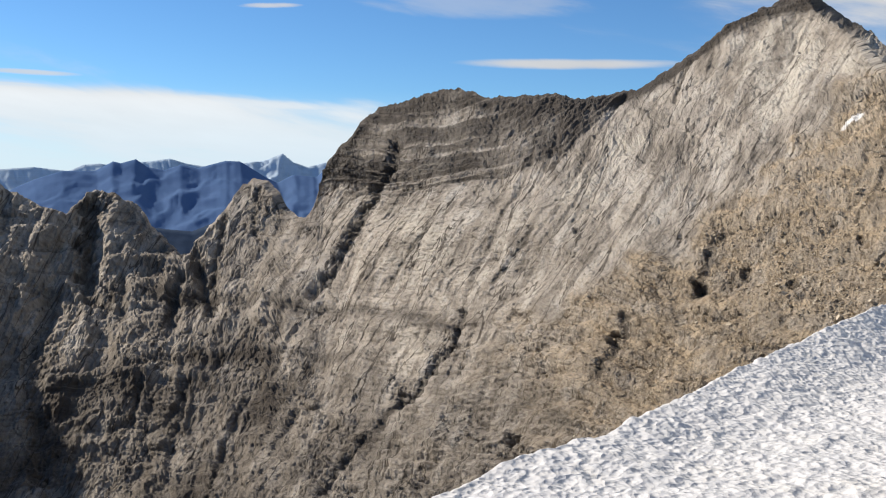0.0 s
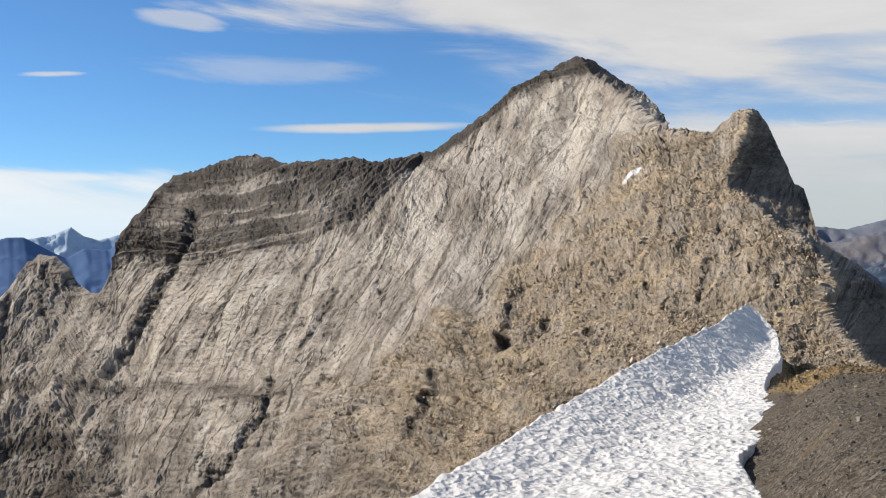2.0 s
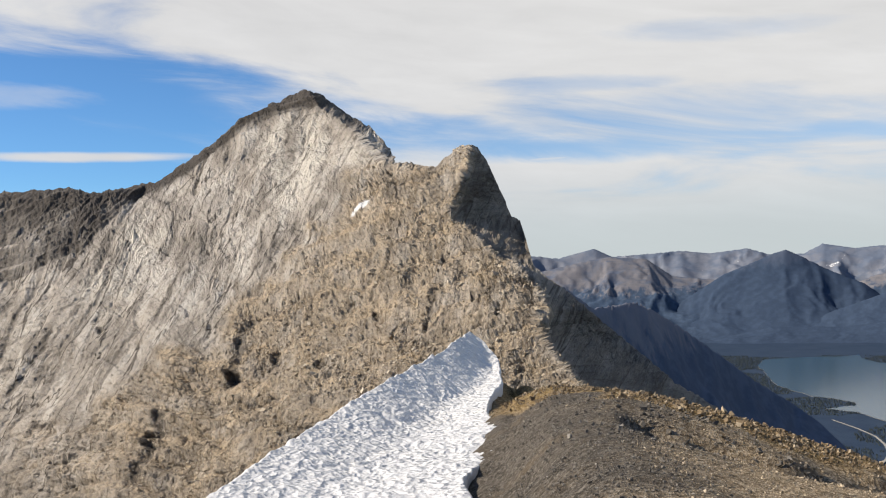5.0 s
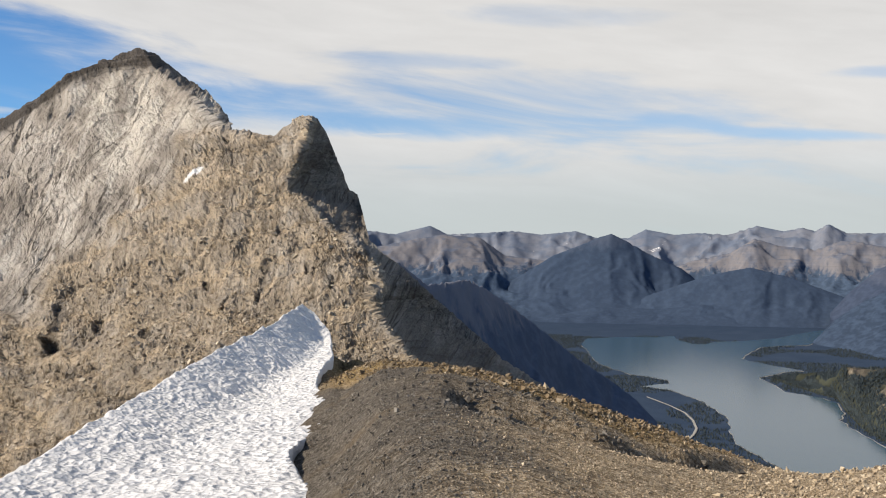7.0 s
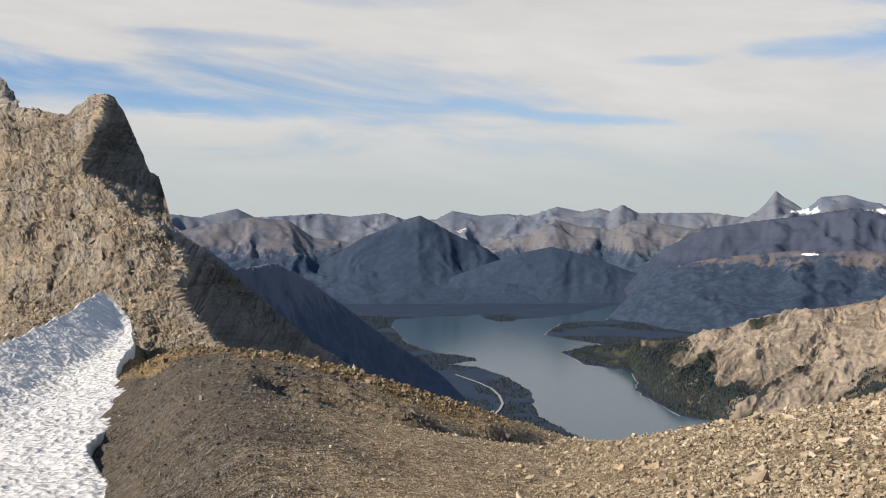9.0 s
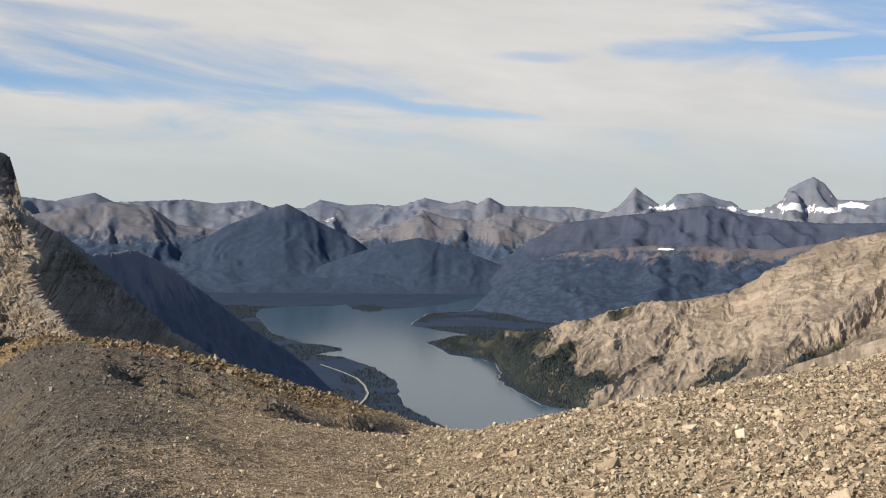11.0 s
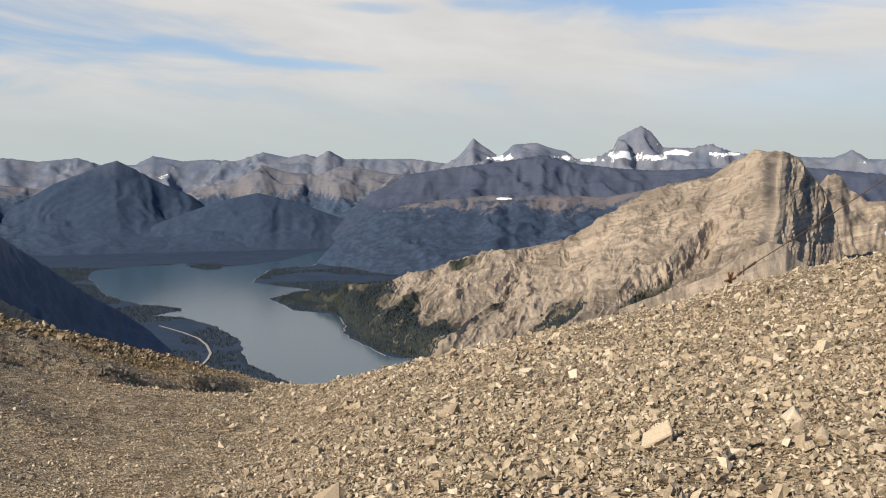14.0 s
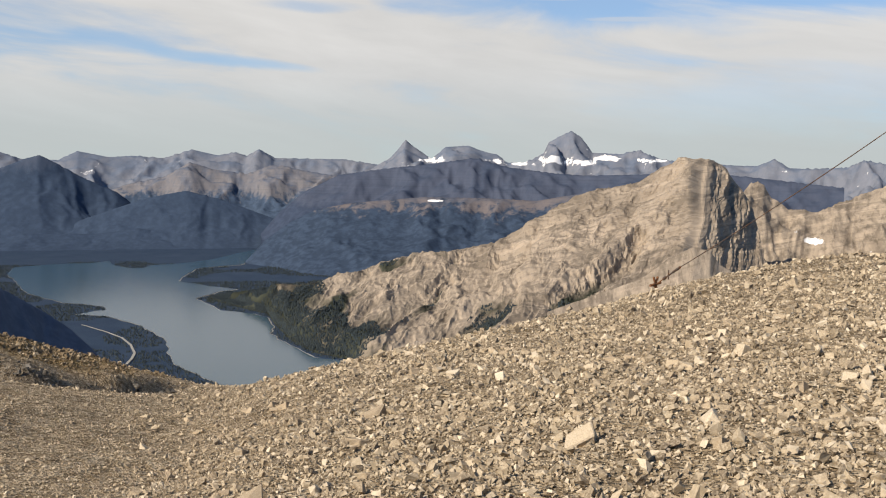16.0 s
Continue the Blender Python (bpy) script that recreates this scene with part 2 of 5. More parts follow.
def scree_material(name):
    """Broken limestone on the ridge; forest and meadow on the valley floor far below, tinted blue for haze."""
    m, k, p = material(name)
    c = k.coords()
    cell = k.cells(c, 9.0)
    small = k.cells(c, 22.0)
    tone = k.n("ShaderNodeSeparateColor")
    k.link(cell.outputs["Color"], tone.inputs[0])
    tone2 = k.n("ShaderNodeSeparateColor")
    k.link(small.outputs["Color"], tone2.inputs[0])
    mixed = k.math("MULTIPLY_ADD", tone.outputs[0], 0.55, k.math("MULTIPLY", tone2.outputs[0], 0.45))
    p.inputs["Specular IOR Level"].default_value = 0.05
    big = k.noise(c, 0.22, 6.0, 0.65, 0.3)
    tan = k.ramp(mixed, (0.1, (0.10, 0.073, 0.046)), (0.5, (0.27, 0.21, 0.138)), (0.95, (0.50, 0.42, 0.31)))
    grey = k.ramp(mixed, (0.1, (0.040, 0.035, 0.030)), (0.5, (0.092, 0.081, 0.068)), (0.95, (0.20, 0.18, 0.155)))
    gold = k.ramp(mixed, (0.1, (0.075, 0.048, 0.022)), (0.5, (0.21, 0.145, 0.065)), (0.95, (0.38, 0.30, 0.18)))
    body = k.mix(k.attr("gravel").outputs["Fac"], tan, grey)
    body = k.mix(k.attr("ochre").outputs["Fac"], body, gold)
    body = k.mix(k.smooth(big, 0.48, 0.72, 0.0, 0.5), body, (0.15, 0.115, 0.075))
    sep = k.n("ShaderNodeSeparateXYZ")
    k.link(c, sep.inputs[0])
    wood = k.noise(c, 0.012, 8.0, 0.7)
    # haze over the valley is put into these blue floor colours
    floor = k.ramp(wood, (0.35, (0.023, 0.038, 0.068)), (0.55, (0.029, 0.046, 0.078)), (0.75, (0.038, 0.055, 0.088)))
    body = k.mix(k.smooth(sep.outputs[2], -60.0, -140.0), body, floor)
    k.link(body, p.inputs["Base Color"])
    hgt = k.math("ADD", k.math("ADD", cell.outputs["Distance"], small.outputs["Distance"]), k.noise(c, 30.0, 3.0))
    bump(k, p, hgt, 0.9, 0.06)
    return m


def stone_material(name, low, mid, high, island=True):
    m, k, p = material(name, 0.85)
    if island:
        rnd = k.n("ShaderNodeNewGeometry").outputs["Random Per Island"]
    else:
        rnd = k.n("ShaderNodeObjectInfo").outputs["Random"]
    half = [a * 0.5 + b * 0.5 for a, b in zip(low, mid)]
    body = k.ramp(rnd, (0.0, low), (0.30, half), (0.72, mid), (1.0, high))
    c = k.coords()
    body = k.mix(k.smooth(k.noise(c, 55.0, 4.0, 0.7), 0.40, 0.66, 0.0, 0.45), body, high)
    body = k.mix(k.smooth(k.noise(c, 14.0, 5.0, 0.65), 0.42, 0.7, 0.0, 0.4), body, low)
    k.link(body, p.inputs["Base Color"])
    bump(k, p, k.noise(c, 30.0, 4.0), 0.5, 0.01)
    return m


def range_material(name, rock, shade, wood, treeline=0.4, snowy=False, strata=0.2, patchy=0.8, rugged=0.16, vivid=0.45):
    """Far slopes: ribbed bare rock and pale screes above, forest reaching up in tongues from below. Haze on distant
    ones is part of the colours passed in.
    """
    m, k, p = material(name, 1.0)
    p.inputs["Specular IOR Level"].default_value = 0.0
    grain = k.attr("grain").outputs["Vector"]
    height = k.attr("height").outputs["Fac"]
    a = k.noise(grain, 0.8, 7.0, 0.62, 0.3)
    b = k.noise(grain, 3.4, 6.0, 0.65)
    mp = k.n("ShaderNodeMapping")
    mp.inputs["Scale"].default_value = (3.2, 3.2, 0.45)
    k.link(grain, mp.inputs["Vector"])
    ribs = k.noise(mp.outputs[0], 1.0, 7.0, 0.66, 0.4)
    sep = k.n("ShaderNodeSeparateXYZ")
    k.link(k.n("ShaderNodeNewGeometry").outputs["Normal"], sep.inputs[0])
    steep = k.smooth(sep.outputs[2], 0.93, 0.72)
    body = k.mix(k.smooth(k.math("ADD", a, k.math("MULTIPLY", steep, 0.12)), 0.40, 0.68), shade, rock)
    body = k.mix(k.smooth(ribs, 0.50, 0.36, 0.0, 0.75 * vivid), body, [c * 0.70 for c in shade])
    body = k.mix(k.smooth(ribs, 0.54, 0.68, 0.0, 0.7 * vivid), body, [min(c * 1.3, 0.8) for c in rock])
    body = k.mix(k.smooth(b, 0.5, 0.3, 0.0, 0.35), body, shade)
    if strata:
        lay = k.attr("lay").outputs["Vector"]
        thin = k.noise(lay, 1.6, 6.0, 0.72, 0.1)
        body = k.mix(k.smooth(thin, 0.47, 0.36, 0.0, strata), body, [c * 0.5 for c in rock])
        body = k.mix(k.smooth(thin, 0.53, 0.66, 0.0, strata), body, [min(c * 1.4, 0.8) for c in rock])
    edge = k.math("ADD", height, k.math("MULTIPLY", k.math("SUBTRACT", k.math("MULTIPLY_ADD", ribs, 0.6, k.math("MULTIPLY", a, 0.4)), 0.5), patchy))
    trees = k.smooth(edge, treeline + 0.06, treeline - 0.06)
    stand = k.mix(k.smooth(b, 0.42, 0.62), [c * (1 - 0.3 * vivid) for c in wood], [c * (1 + 0.25 * vivid) for c in wood])
    body = k.mix(trees, body, stand)
    if snowy:
        s = k.math("ADD", k.attr("snow").outputs["Fac"], k.math("MULTIPLY", k.math("SUBTRACT", k.noise(grain, 1.6, 7.0, 0.7), 0.5), 2.6))
        body = k.mix(k.smooth(s, 0.45, 0.55), body, (0.80, 0.80, 0.80))
    k.link(body, p.inputs["Base Color"])
    bump(k, p, k.math("ADD", k.math("MULTIPLY", ribs, 0.8), k.math("MULTIPLY", b, 0.5)), rugged, 12.0)
    return m


def plain_material(name, colour, rough=0.8, metal=0.0, rust=None):
    m, k, p = material(name, rough)
    p.inputs["Metallic"].default_value = metal
    c = k.coords()
    n = k.noise(c, 8.0, 6.0, 0.65)
    k.link(k.mix(k.smooth(n, 0.4, 0.65), colour, rust or [v * 0.6 for v in colour]), p.inputs["Base Color"])
    return m


def water_material():
    m, k, p = material("lake_water", 0.16)
    p.inputs["Base Color"].default_value = (0.028, 0.066, 0.102, 1)
    p.inputs["Specular IOR Level"].default_value = 0.3
    c = k.coords()
    bump(k, p, k.noise(c, 0.02, 3.0), 0.06, 2.0)
    return m


WALL_ROCK = rock_wall_material()
SNOW = snow_material()
SCREE = scree_material("limestone_scree")
WATER = water_material()


# ---- noise and helpers for terrain ----
def lattice(ix, iy, seed):
    h = (ix.astype(np.int64) * 374761393 + iy.astype(np.int64) * 668265263 + seed * 1442695041) & 0xFFFFFFFF
    h = ((h ^ (h >> 13)) * 1274126177) & 0xFFFFFFFF
    return (h ^ (h >> 16)) & 0xFFFFFFFF


def perlin(x, y, seed=0):
    """Gradient noise, about -0.7 to 0.7."""
    x, y = np.broadcast_arrays(np.asarray(x, float), np.asarray(y, float))
    ix, iy = np.floor(x), np.floor(y)
    fx, fy = x - ix, y - iy
    ux, uy = fx * fx * fx * (fx * (fx * 6 - 15) + 10), fy * fy * fy * (fy * (fy * 6 - 15) + 10)
    out = 0.0
    for dx in (0, 1):
        for dy in (0, 1):
            ang = lattice(ix + dx, iy + dy, seed) * (2 * math.pi / 4294967296.0)
            dot = np.cos(ang) * (fx - dx) + np.sin(ang) * (fy - dy)
            out = out + dot * (ux if dx else 1 - ux) * (uy if dy else 1 - uy)
    return out


def fbm(x, y, seed=0, octaves=5, gain=0.5):
    total, amp = 0.0, 1.0
    for i in range(octaves):
        total = total + amp * perlin(x * 2 ** i + 17.3 * i, y * 2 ** i - 9.1 * i, seed + i)
        amp *= gain
    return total


def ridged(x, y, seed=0, octaves=4, gain=0.5):
    total, amp = 0.0, 1.0
    for i in range(octaves):
        total = total + amp * (0.5 - np.abs(perlin(x * 2 ** i + 5.7 * i, y * 2 ** i + 3.3 * i, seed + i)) * 1.4)
        amp *= gain
    return total


def smoothstep(v, lo, hi):
    t = np.clip((v - lo) / (hi - lo), 0, 1)
    return t * t * (3 - 2 * t)


def line(pairs):
    """A function of azimuth through points (azimuth, value)."""
    xs, ys = np.array(pairs, float).T
    return lambda a: np.interp(a, xs, ys)


def place(az, el, r):
    a, e = np.radians(az), np.radians(el)
    return np.stack([r * np.sin(a) * np.cos(e), r * np.cos(a) * np.cos(e), EYE + r * np.sin(e)], -1)


def grid_mesh(name, pts, mat, attrs=(), smooth=False):
    """A mesh over a grid of points (rows, columns, 3), with point attributes."""
    nr, nc = pts.shape[:2]
    me = bpy.data.meshes.new(name)
    i = np.arange(nr * nc).reshape(nr, nc)
    quads = np.stack([i[:-1, :-1], i[:-1, 1:], i[1:, 1:], i[1:, :-1]], -1).reshape(-1, 4)
    me.vertices.add(nr * nc)
    me.vertices.foreach_set("co", pts.reshape(-1).astype(np.float32))
    me.loops.add(quads.size)
    me.loops.foreach_set("vertex_index", quads.reshape(-1).astype(np.int32))
    me.polygons.add(len(quads))
    me.polygons.foreach_set("loop_start", np.arange(0, quads.size, 4, dtype=np.int32))
    me.polygons.foreach_set("use_smooth", np.full(len(quads), smooth))
    for key, val in attrs:
        if val.ndim == 3:
            me.attributes.new(key, "FLOAT_VECTOR", "POINT").data.foreach_set("vector", val.reshape(-1).astype(np.float32))
        else:
            me.attributes.new(key, "FLOAT", "POINT").data.foreach_set("value", val.reshape(-1).astype(np.float32))
    me.update(calc_edges=True)
    me.validate()
    me.materials.append(mat)
    return me


def thin_plate(points):
    """A smooth surface through points (x, y, value)."""
    p = np.array(points, float)
    x, y, v = p.T

    def kern(d2):
        return 0.5 * d2 * np.log(d2 + 1e-9)
    n = len(p)
    a = np.zeros((n + 3, n + 3))
    a[:n, :n] = kern((x[:, None] - x) ** 2 + (y[:, None] - y) ** 2) + np.eye(n) * 2.0
    a[:n, n:] = np.stack([np.ones(n), x, y], 1)
    a[n:, :n] = a[:n, n:].T
    c = np.linalg.solve(a, np.concatenate([v, [0, 0, 0]]))

    def f(X, Y):
        out = c[n] + c[n + 1] * X + c[n + 2] * Y
        for k in range(n):
            out = out + c[k] * kern((X - x[k]) ** 2 + (Y - y[k]) ** 2)
        return out
    return f


# ---- the ground: ridge top, slopes and valley floor in one sheet ----
RINGS = np.array([0, 10, 20, 30, 40, 50, 65, 80.0])
FALL = {                               # azimuth: height of the ground at the rings
    -180: (0.6, 1.0, 1.0, 0, -3, -10, -20),
    -60: (-2.2, -6, -16, -26, -36, -48, -60),
    0: (-3.8, -7.6, -14, -22, -30, -42, -54),
    15: (-3.8, -6.9, -8.0, -13, -20, -31, -42),
    24: (-3.5, -6.2, -7.0, -7.4, -8.2, -10, -15),
    29.5: (-2.6, -4.5, -5.1, -5.6, -6.1, -6.6, -6.4),
    33: (-1.8, -2.6, -3.1, -3.4, -3.9, -6.0, -8),
    38: (-1.6, -2.4, -3.1, -3.6, -5.5, -12, -22),
    45: (-1.65, -3.0, -4.2, -5.0, -9, -18, -29),
    55: (-1.7, -3.7, -5.6, -7.4, -10.2, -20, -31),
    63: (-1.35, -2.65, -4.5, -8, -13, -24, -36),
    72: (-1.05, -2.1, -3.2, -5.7, -9.5, -19, -30),
    81: (-0.75, -1.55, -2.35, -3.1, -5.6, -13, -23),
    92: (-0.35, -0.75, -1.1, -1.35, -2.8, -9, -18),
    180: (0.6, 1.0, 1.0, 0, -3, -10, -20),
}
_keys = sorted(FALL)
_table = np.array([(0.0,) + FALL[k] for k in _keys])


DITCH = line([(37, 30), (40, 28.5), (43, 28.5), (46, 29), (50, 30), (53, 33), (55, 36)])
EDGE = line([(28, 62), (30, 55), (34, 47), (38, 43), (45, 41), (50, 42), (55, 45), (60, 36), (63, 26), (66, 26), (72, 31), (81, 41), (92, 45)])


snow_side = line([(10, 26), (13, 30.5), (18.5, 31.5), (24, 30.3), (28, 29.3), (32, 28.6), (39.5, 30.1), (47, 30.3), (53, 29.7), (64, 30.6), (72, 30.3)])


def fall_table(az, r):
    j = np.clip(np.searchsorted(_keys, az, side="right") - 1, 0, len(_keys) - 2)
    ks = np.array(_keys, float)
    t = (az - ks[j]) / (ks[j + 1] - ks[j])
    q = np.clip(r, 0, 80)
    i = np.clip(np.searchsorted(RINGS, q, side="right") - 1, 0, len(RINGS) - 2)
    s = (q - RINGS[i]) / (RINGS[i + 1] - RINGS[i])
    lo = _table[j, i] * (1 - s) + _table[j, i + 1] * s
    hi = _table[j + 1, i] * (1 - s) + _table[j + 1, i + 1] * s
    return lo * (1 - t) + hi * t


def ground_height(az, r):
    az, r = np.broadcast_arrays(np.asarray(az, float), np.asarray(r, float))
    z = 0.0
    for k, wgt in ((-4.0, 0.1), (-2.0, 0.2), (0.0, 0.4), (2.0, 0.2), (4.0, 0.1)):
        z = z + wgt * (fall_table(np.clip(az + k, -180, 180), r) * 0.5 + fall_table(np.clip(az + k, -180, 180), r * 1.06) * 0.25 + fall_table(np.clip(az + k, -180, 180), r * 0.94) * 0.25)
    z = z - np.maximum(r - 80, 0) * 0.85
    x, y = r * np.sin(np.radians(az)), r * np.cos(np.radians(az))
    near = smoothstep(r, 2, 8)
    z = z + near * (fbm(x * 0.09, y * 0.09, 3, 3) * 0.22 + fbm(x * 0.6, y * 0.6, 5, 4) * 0.10)
    wob = fbm(x * 0.25, y * 0.25, 9, 3) * 1.6
    gap = smoothstep(az, 36.5, 39) * smoothstep(az, 55, 52)
    z = z - 1.45 * gap * np.exp(-((r - DITCH(az) + wob) / 2.0) ** 2)
    side = (az - snow_side(r)) * np.pi / 180 * r
    moat = np.exp(-((side - 0.6) / 0.7) ** 2) * smoothstep(r, 9, 14) * smoothstep(r, 82, 76)
    z = z - moat * (0.35 + 1.7 * smoothstep(r, 52, 66)) * (0.7 + fbm(x * 0.8, y * 0.8, 19, 3))
    return np.maximum(z, LAKE + fbm(x * 0.004, y * 0.004, 8, 3) * 0.2)


def scree_zones(az, r):
    """Where ochre rubble lies along the crest, where grey-brown fine gravel, and a dark grey band along the ditch."""
    x, y = r * np.sin(np.radians(az)), r * np.cos(np.radians(az))
    n = fbm(x * 0.3, y * 0.3, 15, 4)
    gap = smoothstep(az, 28.5, 31) * smoothstep(az, 56, 52)
    crest = line([(28, 50), (31, 45), (35, 38), (38, 35), (45, 33), (50, 34), (55, 38.5)])(az)
    ochre = gap * smoothstep(r + n * 3, crest - 0.8, crest + 0.8)
    trench = smoothstep(az, 36.5, 40) * smoothstep(az, 55, 52) * np.exp(-((r - DITCH(az) + n * 1.6) / 2.3) ** 2)
    ochre = ochre * (1 - trench)
    gravel = np.maximum(smoothstep(az + n * 6, 46, 34) * (1 - ochre) * smoothstep(az, -30, 10) * smoothstep(r, 2.0, 7.0), trench)
    return ochre, gravel


def build_ground():
    az = np.concatenate([np.arange(-180, -30, 5.0), np.arange(-30, 100, 0.3), np.arange(100, 180.1, 5.0)])
    r = np.concatenate([[0.0, 0.3], 0.5 * 1.022 ** np.arange(0, 250), np.geomspace(118, 4900, 110)])
    A, R = np.meshgrid(az, r)
    z = ground_height(A, R)
    pts = np.stack([R * np.sin(np.radians(A)), R * np.cos(np.radians(A)), z], -1)
    ochre, gravel = scree_zones(A, R)
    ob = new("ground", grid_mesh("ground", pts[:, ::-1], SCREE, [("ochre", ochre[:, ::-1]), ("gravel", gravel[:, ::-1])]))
    return tagged(ob, "brown limestone scree ridge falling to a forested valley floor", "ground", kind="structure")


ground = build_ground()

# ---- lake ----
SHORE = [(44.48, -5.95), (46.7, -5.81), (48.5, -5.78), (49.44, -5.68), (49.6, -5.95), (50.5, -6.12), (51.2, -6.1), (51.6, -5.95), (52.9, -5.9), (54.8, -5.68), (56.7, -5.23), (57.9, -5.02),
         (57.3, -5.5), (56.5, -5.98), (54.1, -6.18), (53.5, -6.5), (53.0, -6.86), (54.75, -7.16), (56.2, -7.38), (55.3, -7.5), (53.94, -7.85), (55.37, -8.53), (57.1, -8.75), (57.96, -8.98), (58.35, -9.57),
         (58.12, -9.88), (59.25, -10.55), (60.56, -11.28), (62.55, -11.5), (64, -13.0), (61.2, -14.1), (55.3, -12.69), (52.75, -11.48), (52.3, -10.35), (52.3, -10.03), (50.6, -9.17), (49.05, -8.7),
         (47.6, -8.55), (49.2, -8.35), (49.13, -8.2), (46.94, -7.91), (45.17, -7.37), (44.46, -6.56), (44.2, -6.3)]


def shore_polygon(grow, level, seed):
    pts = []
    n = len(SHORE)
    for i in range(n):
        (a0, e0), (a1, e1) = SHORE[i], SHORE[(i + 1) % n]
        for s in np.arange(0, 1, 0.1):
            az, el = a0 + (a1 - a0) * s, e0 + (e1 - e0) * s
            d = (level - EYE) / math.sin(radians(el))
            p = Vector(place(az, el, d))
            p.x += float(perlin(p.x * 0.02, p.y * 0.02, seed)) * 9
            p.y += float(perlin(p.x * 0.02, p.y * 0.02, seed + 5)) * 9
            pts.append(p)
    mid = []
    for i, p in enumerate(pts):
        a, b = pts[i - 1], pts[(i + 1) % len(pts)]
        t = (b - a)
        out = Vector((t.y, -t.x, 0)).normalized()
        mid.append(p - out * grow * (0.6 + 1.2 * abs(float(perlin(i * 0.13, 0.5, 71))) if 128 < i < 292 else 0.15))
    return mid


def flat_mesh(name, pts, mat, z):
    bm = bmesh.new()
    f = bm.faces.new([bm.verts.new((p.x, p.y, z)) for p in pts])
    bmesh.ops.triangulate(bm, faces=[f])
    for q in bm.faces:
        if q.normal.z < 0:
            q.normal_flip()
    me = bpy.data.meshes.new(name)
    bm.to_mesh(me)
    me.materials.append(mat)
    return new(name, me)


BEACH = plain_material("pale_shore_gravel", (0.34, 0.325, 0.295), 0.9, 0.0, (0.14, 0.138, 0.13))
tagged(flat_mesh("shore", shore_polygon(3.5, LAKE, 11), BEACH, LAKE + 0.6), "pale gravel strip round the lake", "shore", kind="structure")
tagged(flat_mesh("water", shore_polygon(0, LAKE, 11), WATER, LAKE + 1.2), "still steel-blue mountain lake in a forested valley", "lake", kind="structure")


def track_outline(half):
    """A pale gravel road on the flat beside the lake."""
    mid = []
    bends = [(47.9, -9.15), (48.4, -9.32), (49.2, -9.6), (50.0, -9.95), (50.45, -10.35), (50.65, -10.8), (50.5, -11.1), (50.2, -11.4)]
    for a, e in bends:
        mid.append(Vector(place(a, e, (LAKE - EYE) / math.sin(radians(e)))))
    left, right = [], []
    for i, p in enumerate(mid):
        t = (mid[min(i + 1, len(mid) - 1)] - mid[max(i - 1, 0)])
        side = Vector((t.y, -t.x, 0)).normalized() * half
        left.append(p + side)
        right.append(p - side)
    return left + right[::-1]


def build_road():
    rim = track_outline(2.2)
    half = len(rim) // 2
    bm = bmesh.new()
    vs = [bm.verts.new((p.x, p.y, LAKE + 1.6)) for p in rim]
    for i in range(half - 1):
        bm.faces.new((vs[i], vs[i + 1], vs[-2 - i], vs[-1 - i]))
    bmesh.ops.recalc_face_normals(bm, faces=bm.faces[:])
    me = bpy.data.meshes.new("road")
    bm.to_mesh(me)
    bm.free()
    me.materials.append(BEACH)
    return tagged(new("road", me), "pale gravel road on the lake flat", "road", kind="structure")


build_road()


# ---- mountains as sheets between a foot line and a skyline ----
def mountain_sheet(name, az0, az1, step, rows, skyline, foot, depth, mat, rough, relief, seed, jag=0.0, back=0.35, normal=False):
    """Rock sheet seen between foot and skyline; depth(az, el) in metres; it folds over behind the crest."""
    az = np.arange(az0, az1 + step * 0.5, step)
    sky = skyline(az) + jag * (fbm(az * 2.1, az * 0 + seed, seed, 5, 0.6))
    low = np.minimum(foot(az), sky - 0.05)
    t = np.linspace(0, 1, rows)[:, None]
    EL = low + (sky - low) * t
    AZ = np.broadcast_to(az, EL.shape)
    R0 = depth(AZ, EL)
    rel, attrs = relief(AZ, EL, R0, seed)
    pts = place(AZ, EL, R0)
    if normal:
        gu = np.gradient(pts, axis=1)
        gv = np.gradient(pts, axis=0)
        nrm = np.cross(gu, gv)
        nrm /= np.linalg.norm(nrm, axis=-1, keepdims=True) + 1e-9
        nrm = nrm - 0.9 * place(AZ, EL, 1.0 + 0 * R0) + 0.9 * np.array([0, 0, EYE])
        nrm /= np.linalg.norm(nrm, axis=-1, keepdims=True) + 1e-9
        keep = smoothstep(sky - EL, -0.1, 0.55)
        pts = pts - nrm * (R0 * rel * rough * keep)[..., None]
    else:
        pts = place(AZ, EL, R0 * (1 + rough * rel))
    top = pts[-1]
    out = np.stack([np.sin(np.radians(az)), np.cos(np.radians(az)), 0 * az], -1)
    dr = R0[-1][:, None]
    behind = [top + out * dr * 0.02 * back - np.array([0, 0, 1]) * dr * 0.012 * back,
              top + out * dr * 0.10 * back - np.array([0, 0, 1]) * dr * 0.09 * back,
              top + out * dr * 0.45 * back - np.array([0, 0, 1]) * dr * 0.50 * back]
    pts = np.concatenate([pts, np.stack(behind)], 0)
    height = np.broadcast_to(t, EL.shape)
    attrs = dict(attrs)
    attrs.setdefault("height", height)
    full = []
    for k, v in attrs.items():
        full.append((k, np.concatenate([v, np.repeat(v[-1:], 3, 0)], 0)))
    return grid_mesh(name, pts, mat, full)


